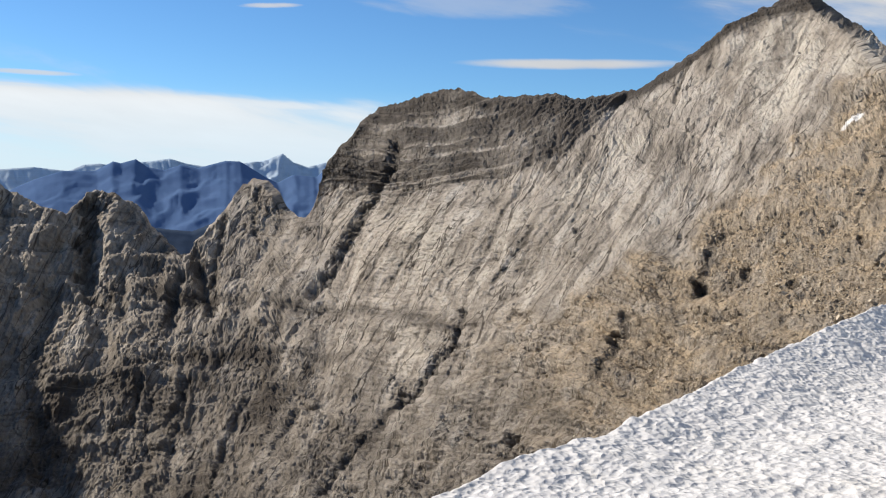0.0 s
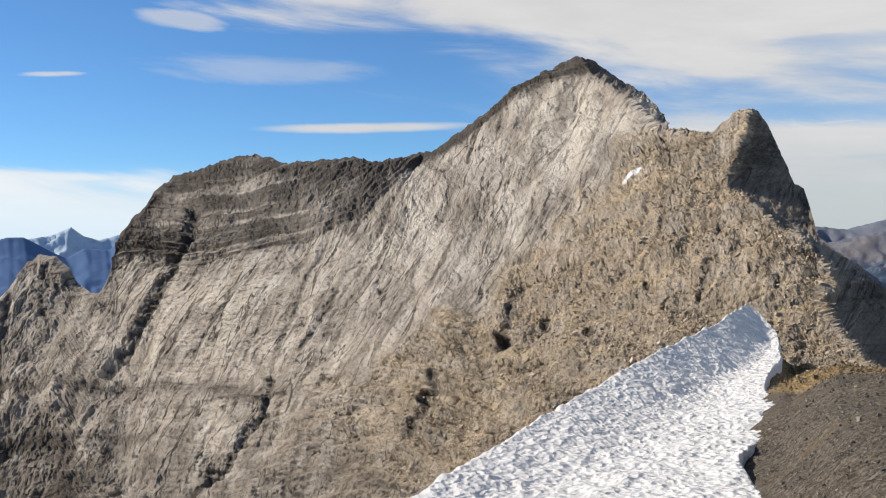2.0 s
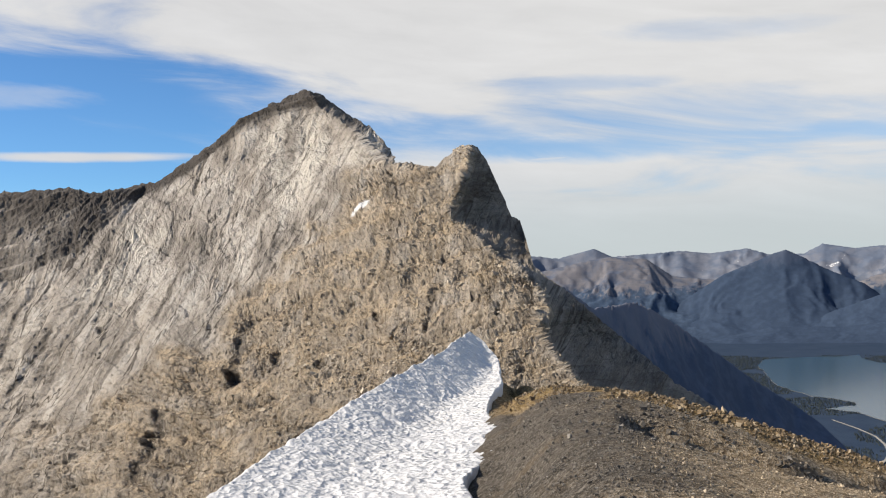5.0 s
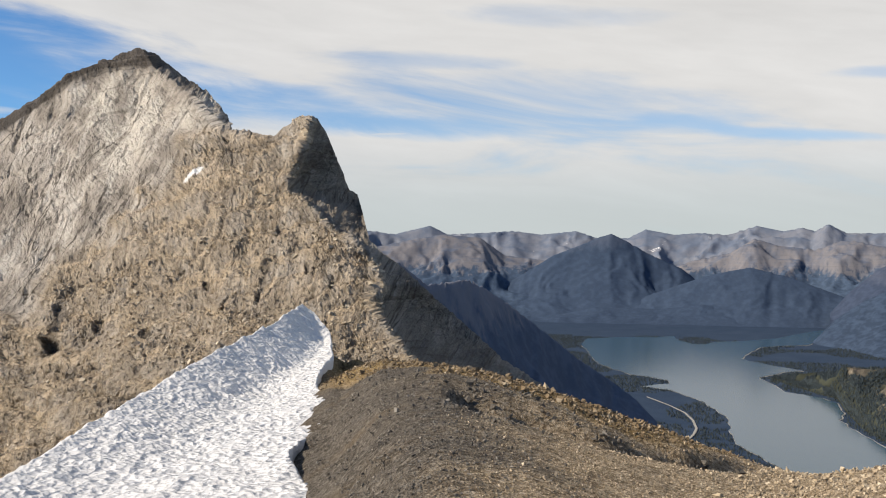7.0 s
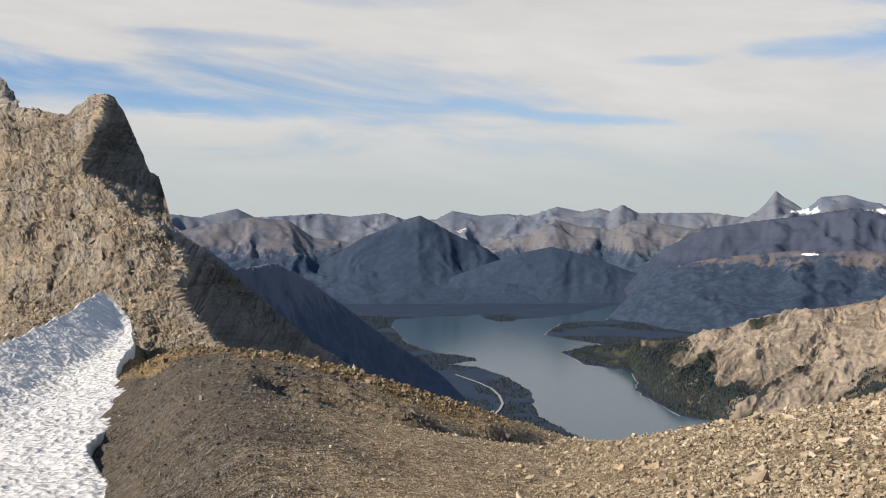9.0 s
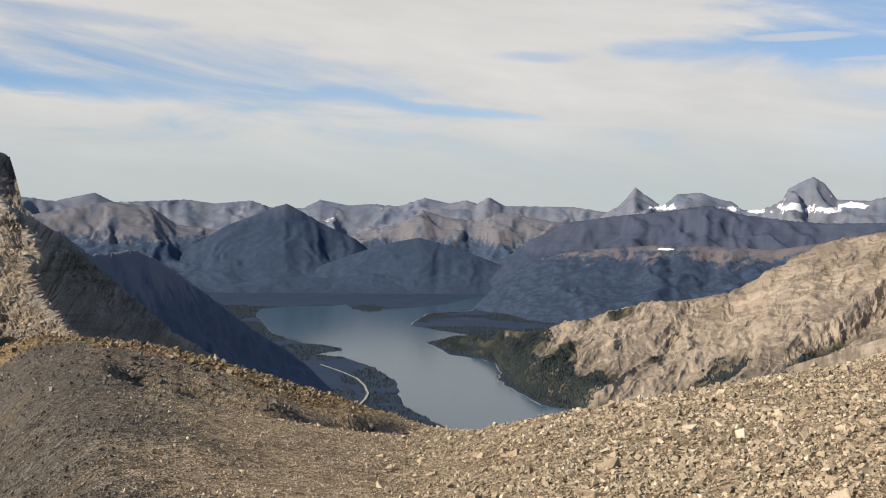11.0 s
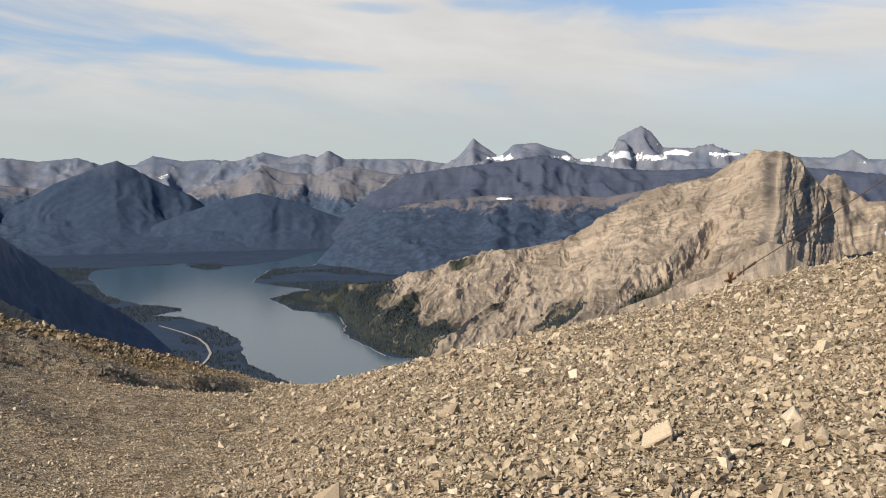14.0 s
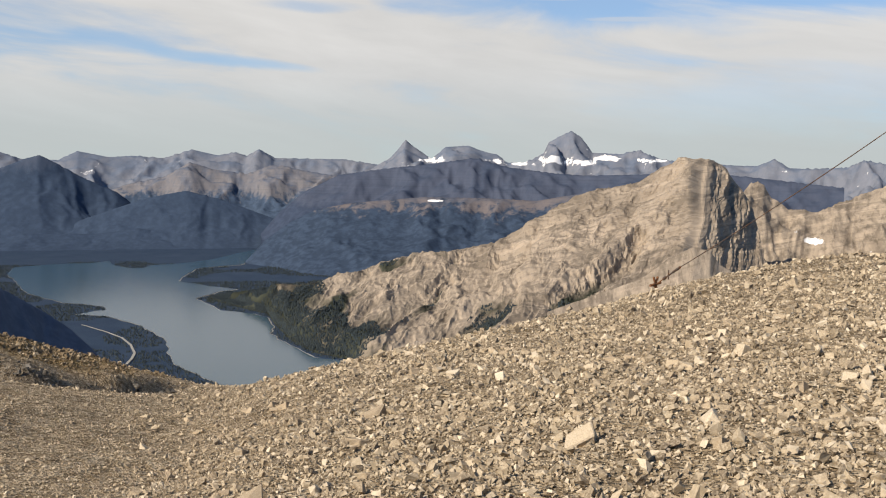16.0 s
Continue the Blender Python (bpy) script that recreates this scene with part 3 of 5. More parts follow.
# the near mountain: spires, long wall, summit, tower and shoulder on one skyline
# left of -26 the ridge is unseen, added to shade the spires' foot
SPIRES = [(-46, 4), (-40, 3.2), (-34, 1.6), (-30, 0.2), (-26.5, -0.6), (-24.1, -1.1), (-23.2, -1.5), (-21.7, -2.4), (-20.7, -2.5), (-20.4, -2.0), (-19.4, -1.2), (-18.9, -1.2), (-18.0, -1.6),
          (-17.2, -1.9), (-16.6, -2.6), (-16.4, -3.1), (-15.7, -3.7), (-14.8, -4.7), (-14.3, -4.7), (-14.0, -4.0), (-13.3, -3.2),
          (-12.5, -2.3), (-12.0, -1.5), (-11.4, -0.7), (-10.8, -0.4), (-9.9, -0.5), (-9.4, -1.1), (-8.8, -2.1), (-8.2, -2.5)]
WALL = [(-7.9, -2.6), (-7.4, -1.9), (-7.0, -0.4), (-6.7, 0.6), (-6.0, 1.5), (-5.1, 2.4), (-4.8, 3.0), (-3.8, 3.8), (-2.4, 4.2), (-1.6, 4.5),
        (-0.3, 4.9), (0.8, 5.0), (1.7, 4.8), (2.2, 4.5), (3.6, 4.6), (5.2, 4.7), (6.3, 4.8), (7.3, 4.5), (8.4, 4.6), (10.3, 5.0), (10.8, 5.0),
        (12.4, 6.1), (13.6, 6.9), (14.3, 7.35), (15.7, 8.4), (16.3, 8.7), (17.6, 9.4), (19.1, 10.1), (19.9, 10.0), (20.9, 9.3), (21.8, 8.6)]
TOWER = [(22.9, 8.0), (23.5, 6.9), (24.1, 6.1), (24.3, 5.7), (24.9, 5.8), (25.8, 5.7), (26.6, 5.5), (27.1, 6.0), (27.6, 6.3), (28.3, 6.8),
         (29.1, 6.6), (29.4, 6.2), (30.1, 4.6), (30.9, 2.6), (31.4, 2.3), (31.8, 0.8), (32.1, -0.3), (32.9, -1.1), (33.8, -1.7), (35.6, -3.4),
         (37.8, -5.3), (39.9, -7.2), (41.7, -8.3), (43.5, -9.6)]
wall_sky = line(SPIRES + WALL + TOWER)
wall_foot = line([(-46, -25), (-30, -25), (0, -22), (5, -18.5), (10.4, -16.2), (17, -12), (23.6, -8.4), (28, -6), (30, -7.8), (33, -8), (38, -9), (42, -10.2), (44, -11)])
wall_depth_log = thin_plate([(a, e * 1.5, math.log(d)) for a, e, d in (
    (0, -18, 185), (10, -13.5, 140), (20, -8, 118), (27, -4.5, 108), (31, -5.5, 100), (10, -9.7, 155), (17, -5.1, 140), (24, -2, 128), (31, -0.3, 118),
    (28.4, 6.7, 160), (27.4, 2.1, 140), (24.5, 5.8, 178), (19.5, 10, 250), (22.4, 3, 165), (13.6, 6.9, 270), (10.5, 5, 275), (1, 5, 325), (-5, 2.4, 360),
    (-7.9, -2.6, 370), (-3, 0.7, 310), (5, 0, 240), (12, 0, 195), (-8, -10, 290), (-8, -18, 225), (0, -10, 225), (-20, -18, 275), (-20, -10, 330),
    (-15, -4.7, 390), (-10, -0.5, 400), (-19, -1.2, 420), (-28, -1.5, 410), (-36, -4, 330), (-44, -4, 260), (-36, -15, 250))])
ARETE = [(-9, 36), (-6, 33.4), (-4.6, 32.2), (-3.8, 32.2), (-3, 32.7), (-1.7, 32.1), (-0.8, 31.5), (-0.2, 30.6), (0.4, 29.5), (1.2, 29.1), (1.9, 28.2), (2.5, 27.4), (3.2, 27.5), (4.4, 28.0), (6, 28.55), (6.9, 28.8)]
SUMMIT_ARETE = [(5.5, 23.7), (6.2, 23.0), (7.2, 22.4), (8.0, 21.6), (8.7, 20.6), (9.4, 19.9), (10.2, 19.4)]
arete, summit_arete = line(ARETE), line(SUMMIT_ARETE)


def wall_depth(az, el):
    wob = fbm(el * 0.7, az * 0.2, 61, 3) * 0.14
    side = arete(el) + wob
    r = np.exp(wall_depth_log(np.minimum(az, side), el * 1.5)) * (1 + 0.052 * np.maximum(az - side, 0))
    high = smoothstep(el, 5.2, 6.0) * (az < 25.5)
    return r * (1 + 0.13 * high * np.maximum(az - summit_arete(el) - wob * 0.5, 0))


GULLIES = [  # half width, depth, then azimuth and elevation along the cleft
    (0.34, 1.0, (-2.7, 1.5), (-3.1, 0.15), (-3.9, -1.5), (-4.7, -3.0), (-5.55, -4.6), (-6.4, -5.9), (-7.2, -6.9)),
    (0.13, 0.7, (10.3, 4.7), (9.55, 3.6), (8.8, 2.5), (7.9, 0.85), (7.2, -0.6)),
    (0.11, 0.8, (14.07, 7.0), (13.23, 5.2), (12.9, 4.3)),
    (0.13, 0.6, (5.2, 1.1), (4.34, -1.1), (3.5, -2.4), (2.85, -3.9), (1.7, -6.05), (1.2, -7.4)),
    (0.17, 0.8, (5.3, -2.9), (4.55, -4.15), (3.9, -5.1), (3.05, -6.15)),
    (0.10, 0.7, (-0.36, -3.1), (-1.2, -4.2), (-1.9, -5.2), (-2.7, -6.4)),
    (0.08, 0.6, (-2.5, -4.2), (-3.7, -5.4)),
    # next: shadow below a slab's edge, put in as a dark cleft
    (0.30, 1.0, (1.2, -7.9), (0.86, -9.7), (-0.1, -10.7), (-1.2, -12.3), (-2.4, -13.1)),
    (0.24, 0.9, (-2.9, -13.5), (-3.7, -14.6), (-4.5, -15.2)), (0.22, 0.9, (-5.0, -15.8), (-6.75, -18.3)),
    (0.30, 0.9, (10.9, -8.0), (10.46, -9.2), (9.8, -10.3), (9.25, -11.2)),
    # next: a wide shadow, likewise carved and painted dark
    (0.34, 0.7, (15.6, -2.8), (14.85, -4.8), (14.4, -6.3)),
    (0.10, 0.6, (6.5, 2.2), (5.9, 0.6), (5.5, -0.4)), (0.09, 0.5, (8.0, -1.2), (7.2, -3.0), (6.6, -4.6)),
    (0.16, 0.8, (26.5, -1.5), (26.2, -2.6), (25.8, -4.0)), (0.12, 0.7, (24.2, 0.9), (23.6, -0.5), (22.6, -1.9)),
    (0.10, 0.5, (12.0, 0.2), (11.2, -1.4), (10.2, -3.3)), (0.12, 0.6, (-6.9, -7.6), (-8.4, -9.6), (-9.5, -11.8)),
    (0.16, 0.7, (-11.0, -13.0), (-12.2, -15.6), (-13.1, -18.4)), (0.14, 0.6, (-8.2, -13.4), (-9.6, -16.4)), (0.14, 0.7, (3.4, -11.6), (2.2, -13.6), (1.2, -16.0)),
    # deep chimneys of the spires; the three widest paint shadowed faces and a shadow
    (0.55, 0.8, (-19.7, -2.4), (-19.8, -4.5), (-19.6, -7.6)), (0.4, 0.8, (-13.9, -5.2), (-13.4, -6.8), (-12.9, -8.4)), (0.22, 0.9, (-12.3, -2.6), (-12.6, -4.6), (-13.0, -6.4)),
    (0.16, 0.9, (-10.3, -1.2), (-10.5, -2.6), (-10.6, -3.8)), (0.25, 0.8, (-17.9, -6.6), (-17.9, -8.6)), (0.3, 0.8, (-14.8, -6.4), (-15.3, -9.0)), (0.2, 0.7, (-16.6, -12.0), (-17.2, -14.4)),
    (0.6, 0.5, (-21.6, -7.2), (-22.4, -11.0), (-22.2, -17.0)), (0.18, 0.7, (-14.2, -12.2), (-15.2, -14.2))]
# cave mouths: hollowed, with their inner shade painted in
CAVES = [(17.0, -4.95, 0.30, 0.55), (19.72, -5.5, 0.28, 0.42), (14.5, -6.0, 0.5, 0.5), (10.2, -9.2, 0.4, 0.5), (4.7, -15.2, 0.5, 0.5), (26.9, 0.2, 0.2, 0.4), (25.9, -3.6, 0.16, 0.5),
         (7.6, -3.0, 0.18, 0.35), (1.0, -9.0, 0.3, 0.4), (22.9, -2.9, 0.2, 0.35), (28.6, -2.2, 0.16, 0.4), (30.2, -3.4, 0.2, 0.4)]
# foot of the dark upper beds, and the line below which ledges and rubble cover the slabs
BEDS_FOOT = line([(-9, -1.6), (-6.3, -0.9), (-2.7, -1.2), (0.5, -0.7), (3.7, 0.1), (6.9, 1.4), (8.8, 3.1), (10.3, 4.6), (12.4, 5.6), (14.3, 6.7), (17, 8.2), (20, 9.3), (24, 9.5)])
RUBBLE_TOP = line([(-30, -11), (-15.4, -12.0), (-9.1, -12.6), (-2.6, -12.8), (0.2, -12.0), (1.6, -9.0), (3.9, -8.3), (8.7, -5.6), (13.4, -3.2), (16.4, -0.9), (19.2, 1.6), (22, 4.2), (24, 6.2), (28, 6.6), (44, 6.6)])


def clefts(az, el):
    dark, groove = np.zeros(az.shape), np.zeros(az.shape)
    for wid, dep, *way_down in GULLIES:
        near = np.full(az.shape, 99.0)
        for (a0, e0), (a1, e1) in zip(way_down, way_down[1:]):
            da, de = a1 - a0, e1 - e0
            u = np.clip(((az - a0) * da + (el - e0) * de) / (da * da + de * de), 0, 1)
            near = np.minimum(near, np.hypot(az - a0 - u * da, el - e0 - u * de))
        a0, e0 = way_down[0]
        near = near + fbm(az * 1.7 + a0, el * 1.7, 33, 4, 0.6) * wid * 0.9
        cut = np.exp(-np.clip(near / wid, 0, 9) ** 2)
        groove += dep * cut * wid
        # dark paints in the cleft's shade as well as its dark rock
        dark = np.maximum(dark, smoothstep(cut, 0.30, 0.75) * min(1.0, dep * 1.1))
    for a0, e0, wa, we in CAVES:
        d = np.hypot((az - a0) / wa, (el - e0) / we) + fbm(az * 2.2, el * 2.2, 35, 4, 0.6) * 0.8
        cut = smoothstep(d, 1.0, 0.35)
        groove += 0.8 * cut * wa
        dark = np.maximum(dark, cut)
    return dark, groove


def terraces(q, cliff):
    """Cliff bands and benches: how far in the surface stands off an even slope, in steps of q."""
    k = np.floor(q)
    return k + smoothstep(q - k, cliff, 1.0) - q


def jointed(row, col, seed, crack=0.10):
    """Blocks in rows: each one's stand-off, and the open joints between them."""
    k = np.floor(row)
    c = col + lattice(k, k * 0, seed) / 4294967296.0 * 9
    j = np.floor(c)
    val = lattice(k, j, seed + 1) / 4294967296.0
    rim = np.minimum(np.minimum(c - j, 1 - c + j), 0.7 * np.minimum(row - k, 1 - row + k))
    return val - 0.5 + 0.35 * (c - j), smoothstep(rim, crack, 0.0)


def wall_relief(az, el, r, seed):
    rad = math.pi / 180
    s = az * 0.87 - el * 0.50          # across the dip streaks
    t = az * 0.50 + el * 0.87          # along them
    wx = fbm(az * 0.35, el * 0.35, 21, 3)
    wx2, wy2 = fbm(az * 0.6, el * 0.6, 91, 4) * 0.8, fbm(az * 0.6, el * 0.6, 95, 4) * 0.8
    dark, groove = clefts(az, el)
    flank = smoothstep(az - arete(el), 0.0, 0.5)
    left = smoothstep(az, -7.0, -10.0)
    bed = el - BEDS_FOOT(az) + 0.25 * wx
    beds = smoothstep(bed, -0.35, 0.25) * smoothstep(az, -9.5, -7.0) * (1 - flank)
    strip = fbm(az * 0.06, bed * 1.15, 23, 4, 0.6)
    # broken ground: ledges, cliff bands and rubble
    broken = smoothstep(RUBBLE_TOP(az) - el + wx * 2.4 + wx2 * 0.8, -0.6, 1.6)
    broken = np.maximum(broken, 0.85 * smoothstep(az, 26.0, 27.4))
    ledge = np.exp(-((el + 8.4 + 0.06 * az + 0.5 * wx2) / 0.45) ** 2) * smoothstep(az, 3.5, 1.5) * smoothstep(az, -22, -14)
    ledge = np.maximum(ledge, 0.8 * np.exp(-((el + 10.2 - 0.05 * az + 0.5 * wy2) / 0.3) ** 2) * smoothstep(az, -3, -6) * smoothstep(az, -20, -12))
    broken = np.maximum(broken, 0.8 * ledge)
    crest = smoothstep(wall_sky(az) - el, 1.3, 0.3) * smoothstep(az, 24, 22) * smoothstep(az, -8, -6)
    broken = broken * (1 - 0.65 * left)
    tan_rub = broken * smoothstep(az + 2.5 * wx + 0.5 * el, -7.0, 9.0)
    # flank paints the shaded side dark; left mixes grey rock with part shade
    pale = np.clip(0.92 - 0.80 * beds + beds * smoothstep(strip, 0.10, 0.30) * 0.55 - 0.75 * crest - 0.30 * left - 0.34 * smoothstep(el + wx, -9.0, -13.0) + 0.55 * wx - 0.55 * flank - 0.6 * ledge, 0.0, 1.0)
    # relief in parts of the depth; inwards is positive
    big = fbm(s * 0.16, t * 0.10, 41, 3) * 1.1 * rad
    ribs = -ridged(s * 0.50 + wx * 0.4, t * 0.10, 43, 5, 0.55) * 0.36 * rad * (1 - 0.6 * left) * (1 - 0.7 * beds) * (1 - 0.75 * broken)
    fine = -ridged(s * 1.5 + wx * 1.6, t * 0.28 + wx, 47, 4, 0.62) * 0.13 * rad * (1 - 0.6 * broken)
    slab = jointed(t * 0.45 + wx2 * 0.5, s * 0.9 + wy2 * 0.4, 221, 0.05)
    slabs = (slab[0] * 0.13 + slab[1] * 0.05) * rad * (1 - broken) * (1 - 0.5 * beds)
    layer = terraces(bed * 1.55 + wy2 * 0.35, 0.72) * 0.42 * rad * beds + terraces(bed * 4.1 + wx2 * 0.4, 0.7) * 0.14 * rad * beds
    low = smoothstep(el + 0.2 * az + wx, -6.5, -9.0) * (1 - flank)
    tilt = el - 0.30 * (az - 20) * smoothstep(az, 8, 16)    # benches climb to the right on the shoulder
    q1, q2 = tilt * 0.62 + wy2 * 0.55 + 0.2 * wx, tilt * 1.9 + wx2 * 0.7
    cliffs = (terraces(q1, 0.58) * 0.72 + terraces(q2, 0.6) * 0.22) * rad * np.maximum(broken, 0.4 * low) * (1 - 0.9 * flank)
    patch = 0.15 + 0.85 * smoothstep(fbm(az * 0.25 + 4, el * 0.35, 211, 4), -0.05, 0.22)
    rock, joints = 0.0, np.zeros(az.shape)
    for fr, fc, amp, sd in ((0.62, 0.85, 0.46, 201), (1.9, 2.0, 0.30, 203), (3.4, 4.4, 0.19, 207), (6.0, 7.5, 0.10, 209)):
        val, gap = jointed(tilt * fr + (wy2 * 0.55 if fr < 1 else wx2 * 0.7), az * fc + 0.25 * el * fc + wx2 * 0.6, sd, 0.09)
        rock = rock + (val * amp + gap * 0.22 * amp) * rad
        joints = np.maximum(joints, gap * min(1.0, amp * 2.6))
    rough = np.clip(np.maximum(broken * patch, 0.5 * low * patch) + 0.05, 0, 1) * (1 - 0.35 * flank)
    lump = -ridged(s * 0.42 + wx2 * 0.5, t * 0.22 + wy2 * 0.5, 53, 6, 0.55) * 0.24 * rad * broken
    grit = fbm(az * 2.6 + wx2 * 0.4, el * 2.6 + wy2 * 0.4, 99, 4, 0.7) * (0.07 + 0.05 * broken) * rad
    chim = -ridged(az * 0.30 - el * 0.05 + wx2 * 0.25, el * 0.05 + wx * 0.1, 59, 5, 0.52) * 0.75 * rad
    chim = (chim - ridged(az * 0.9 + wx2, el * 0.7 + wy2, 103, 5, 0.6) * 0.20 * rad + terraces(el * 0.8 + wy2 * 0.5, 0.7) * 0.20 * rad) * left
    rel = (big + ribs + fine + slabs + layer + cliffs + rock * rough * 0.48 + lump + chim + grit) * (1 - 0.3 * flank) + groove * rad * 1.9
    bright = np.zeros(az.shape)
    for a0, e0, ls, lt, f in ((18.6, 5.8, 1.9, 3.4, 1.0), (9.2, 0.6, 1.2, 4.0, 0.85), (-1.0, -4.0, 2.2, 3.0, 0.55), (22.3, 6.2, 1.4, 1.8, 0.9), (3.5, -4.5, 1.0, 3.0, 0.5), (-1.5, -10.5, 1.8, 1.8, 0.5), (27.5, 4.8, 0.4, 2.0, 0.5)):
        ds, dt = (az - a0) * 0.87 - (el - e0) * 0.5, (az - a0) * 0.5 + (el - e0) * 0.87
        bright = np.maximum(bright, f * smoothstep(np.hypot(ds / ls, dt / lt) + wx * 0.8, 1.2, 0.3))
    bench = smoothstep(q1 - np.floor(q1), 0.45, 0.75)
    # less tan rubble on the flank, so its painted shade stays dark
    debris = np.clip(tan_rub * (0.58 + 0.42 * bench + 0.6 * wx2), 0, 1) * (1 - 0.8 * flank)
    snow = smoothstep(np.hypot(((az - 22.35) * 0.86 + (el - 3.0) * 0.51) / 0.78, (-(az - 22.35) * 0.51 + (el - 3.0) * 0.86) / 0.10) + wx2 * 0.4, 1.1, 0.8)
    snow = np.maximum(snow, smoothstep(np.hypot((az + 5.2) / 0.16, (el + 4.3 - 0.9 * (az + 5.2)) / 0.22) + wx2 * 0.5, 1.0, 0.7))
    grain = np.stack([s, t, r * 0.0], -1)
    # painted shade of clefts and caves; joints are darkened too
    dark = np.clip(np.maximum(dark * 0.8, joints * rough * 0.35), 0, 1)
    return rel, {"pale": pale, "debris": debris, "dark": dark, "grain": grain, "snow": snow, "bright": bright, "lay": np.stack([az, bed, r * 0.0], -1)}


near_mountain = new("mountain")
tagged(near_mountain, "bare banded limestone mountain with slabs, gullies and a pointed tower", "mountain")
wall_meshes = {}
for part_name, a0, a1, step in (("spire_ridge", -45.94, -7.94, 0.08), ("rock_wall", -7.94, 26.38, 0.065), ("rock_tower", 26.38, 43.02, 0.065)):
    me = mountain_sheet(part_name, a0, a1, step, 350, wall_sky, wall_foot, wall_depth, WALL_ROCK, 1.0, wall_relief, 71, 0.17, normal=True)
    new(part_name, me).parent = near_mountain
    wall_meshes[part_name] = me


# ---- snowfield on the near ridge ----
CREST = [(28.35, -4.0, 80), (26.8, -5.0, 69), (23.6, -6.6, 56), (20.4, -8.4, 46), (17.1, -10.2, 38), (13.8, -12.2, 32), (10.4, -14.1, 27.5), (7.4, -15.1, 25.5),
         (4.2, -16.3, 23.5), (0, -18.3, 21), (-8, -21.5, 18.5), (-20, -26, 16)]
TROUGH = [(28.65, -4.25, 79.7), (29.45, -5.5, 75.5), (29.4, -6.4, 70.5), (28.5, -7.3, 63), (27.3, -8.1, 57), (25.5, -9.5, 47.5), (23.2, -11.0, 39.5), (20.8, -12.6, 33.3), (17, -14.9, 27.2), (12, -17.6, 21.8),
          (4, -21.5, 17), (-8, -27, 12.8)]
MARGIN = [(28.9, -4.4, 79.5), (29.8, -5.4, 76), (30.1, -6.3, 70), (29.3, -7.8, 56), (29.8, -8.7, 49), (29.6, -10.3, 39.5), (28.1, -12.1, 32), (28.8, -13.6, 28),
          (29.8, -15.3, 24), (31, -18.5, 18.5), (30, -24, 13), (25, -30, 10)]


def curve3(points, n):
    p = np.array([place(a, e, r) for a, e, r in points])
    d = np.concatenate([[0], np.cumsum(np.linalg.norm(np.diff(p, axis=0), axis=1))])
    x = np.linspace(0, d[-1], n)
    return np.stack([np.interp(x, d, p[:, i]) for i in range(3)], 1)


def build_snow():
    n, m = 560, 190
    a, c, b = curve3(CREST, n), curve3(TROUGH, n), curve3(MARGIN, n)
    k = np.ones(9) / 9
    for rim in (a, b, c):
        for i in range(3):
            rim[4:-4, i] = np.convolve(rim[:, i], k, "valid")
    b[:, 0] += fbm(np.linspace(0, 6, n), np.zeros(n), 5, 2, 0.4) * 0.8
    v = np.linspace(0, 1, m)[None, :, None]
    bend = 0.62
    pts = np.where(v < bend, a[:, None] + (c - a)[:, None] * (v / bend), c[:, None] + (b - c)[:, None] * ((v - bend) / (1 - bend)))
    soft = np.ones(61) / 61
    for i in range(3):
        pts[:, 30:-30, i] = np.stack([np.convolve(q, soft, "valid") for q in pts[..., i]])
    x, y = pts[..., 0], pts[..., 1]
    u = v[..., 0]
    along = np.linspace(0, 1, n)[:, None]
    wide = fbm(x * 0.5, y * 0.5, 87, 3)
    # suncups: rounded bowls between sharp rims
    bowls = np.abs(perlin(x * 3.4 + wide, y * 2.6, 81)) + 0.6 * np.abs(perlin(x * 7.0, y * 5.4 + wide, 83))
    cups = -bowls * 0.06 * (0.4 + smoothstep(wide, -0.3, 0.3)) * smoothstep(along, 0.10, 0.34) * smoothstep(u, 0.0, 0.05)
    z = pts[..., 2] + cups + fbm(x * 0.25, y * 0.25, 85, 3) * 0.2 + 0.10 * fbm(x * 1.3, y * 1.3, 89, 3) * smoothstep(along, 0.0, 0.05)
    edge = along * 90
    z = z + 0.10 * fbm(edge, 0 * edge, 93, 4, 0.6) * smoothstep(u, 0.10, 0.0)
    pts = np.stack([x, y, z], -1)
    # the sides go down into the rock
    left, right = pts[:, :1].copy(), pts[:, -1:].copy()
    rim = left - np.array([0.10, 0.0, 0.03])
    left[..., 0] -= 1.0
    left[..., 2] -= 2.2
    left = np.concatenate([left, rim - np.array([0.12, 0.0, 0.10]), rim], 1)
    right2 = right.copy()
    right[..., 0] += 0.12
    right[..., 2] -= 0.18
    right2[..., 2] -= 1.4
    pts = np.concatenate([left, pts, right, right2], 1)
    tip = pts[:1].copy()
    tip[..., 2] -= 2.5
    pts = np.concatenate([tip, pts], 0)
    ob = tagged(new("snowfield"), "wedge of white old snow with suncups on the ridge", "snow")
    cut = 3 + int(m * bend)
    for name, sheet in (("snow_face", pts[:, :cut + 1]), ("snow_apron", pts[:, cut:])):
        new(name, grid_mesh(name, sheet, SNOW, smooth=True)).parent = ob
    return ob


build_snow()


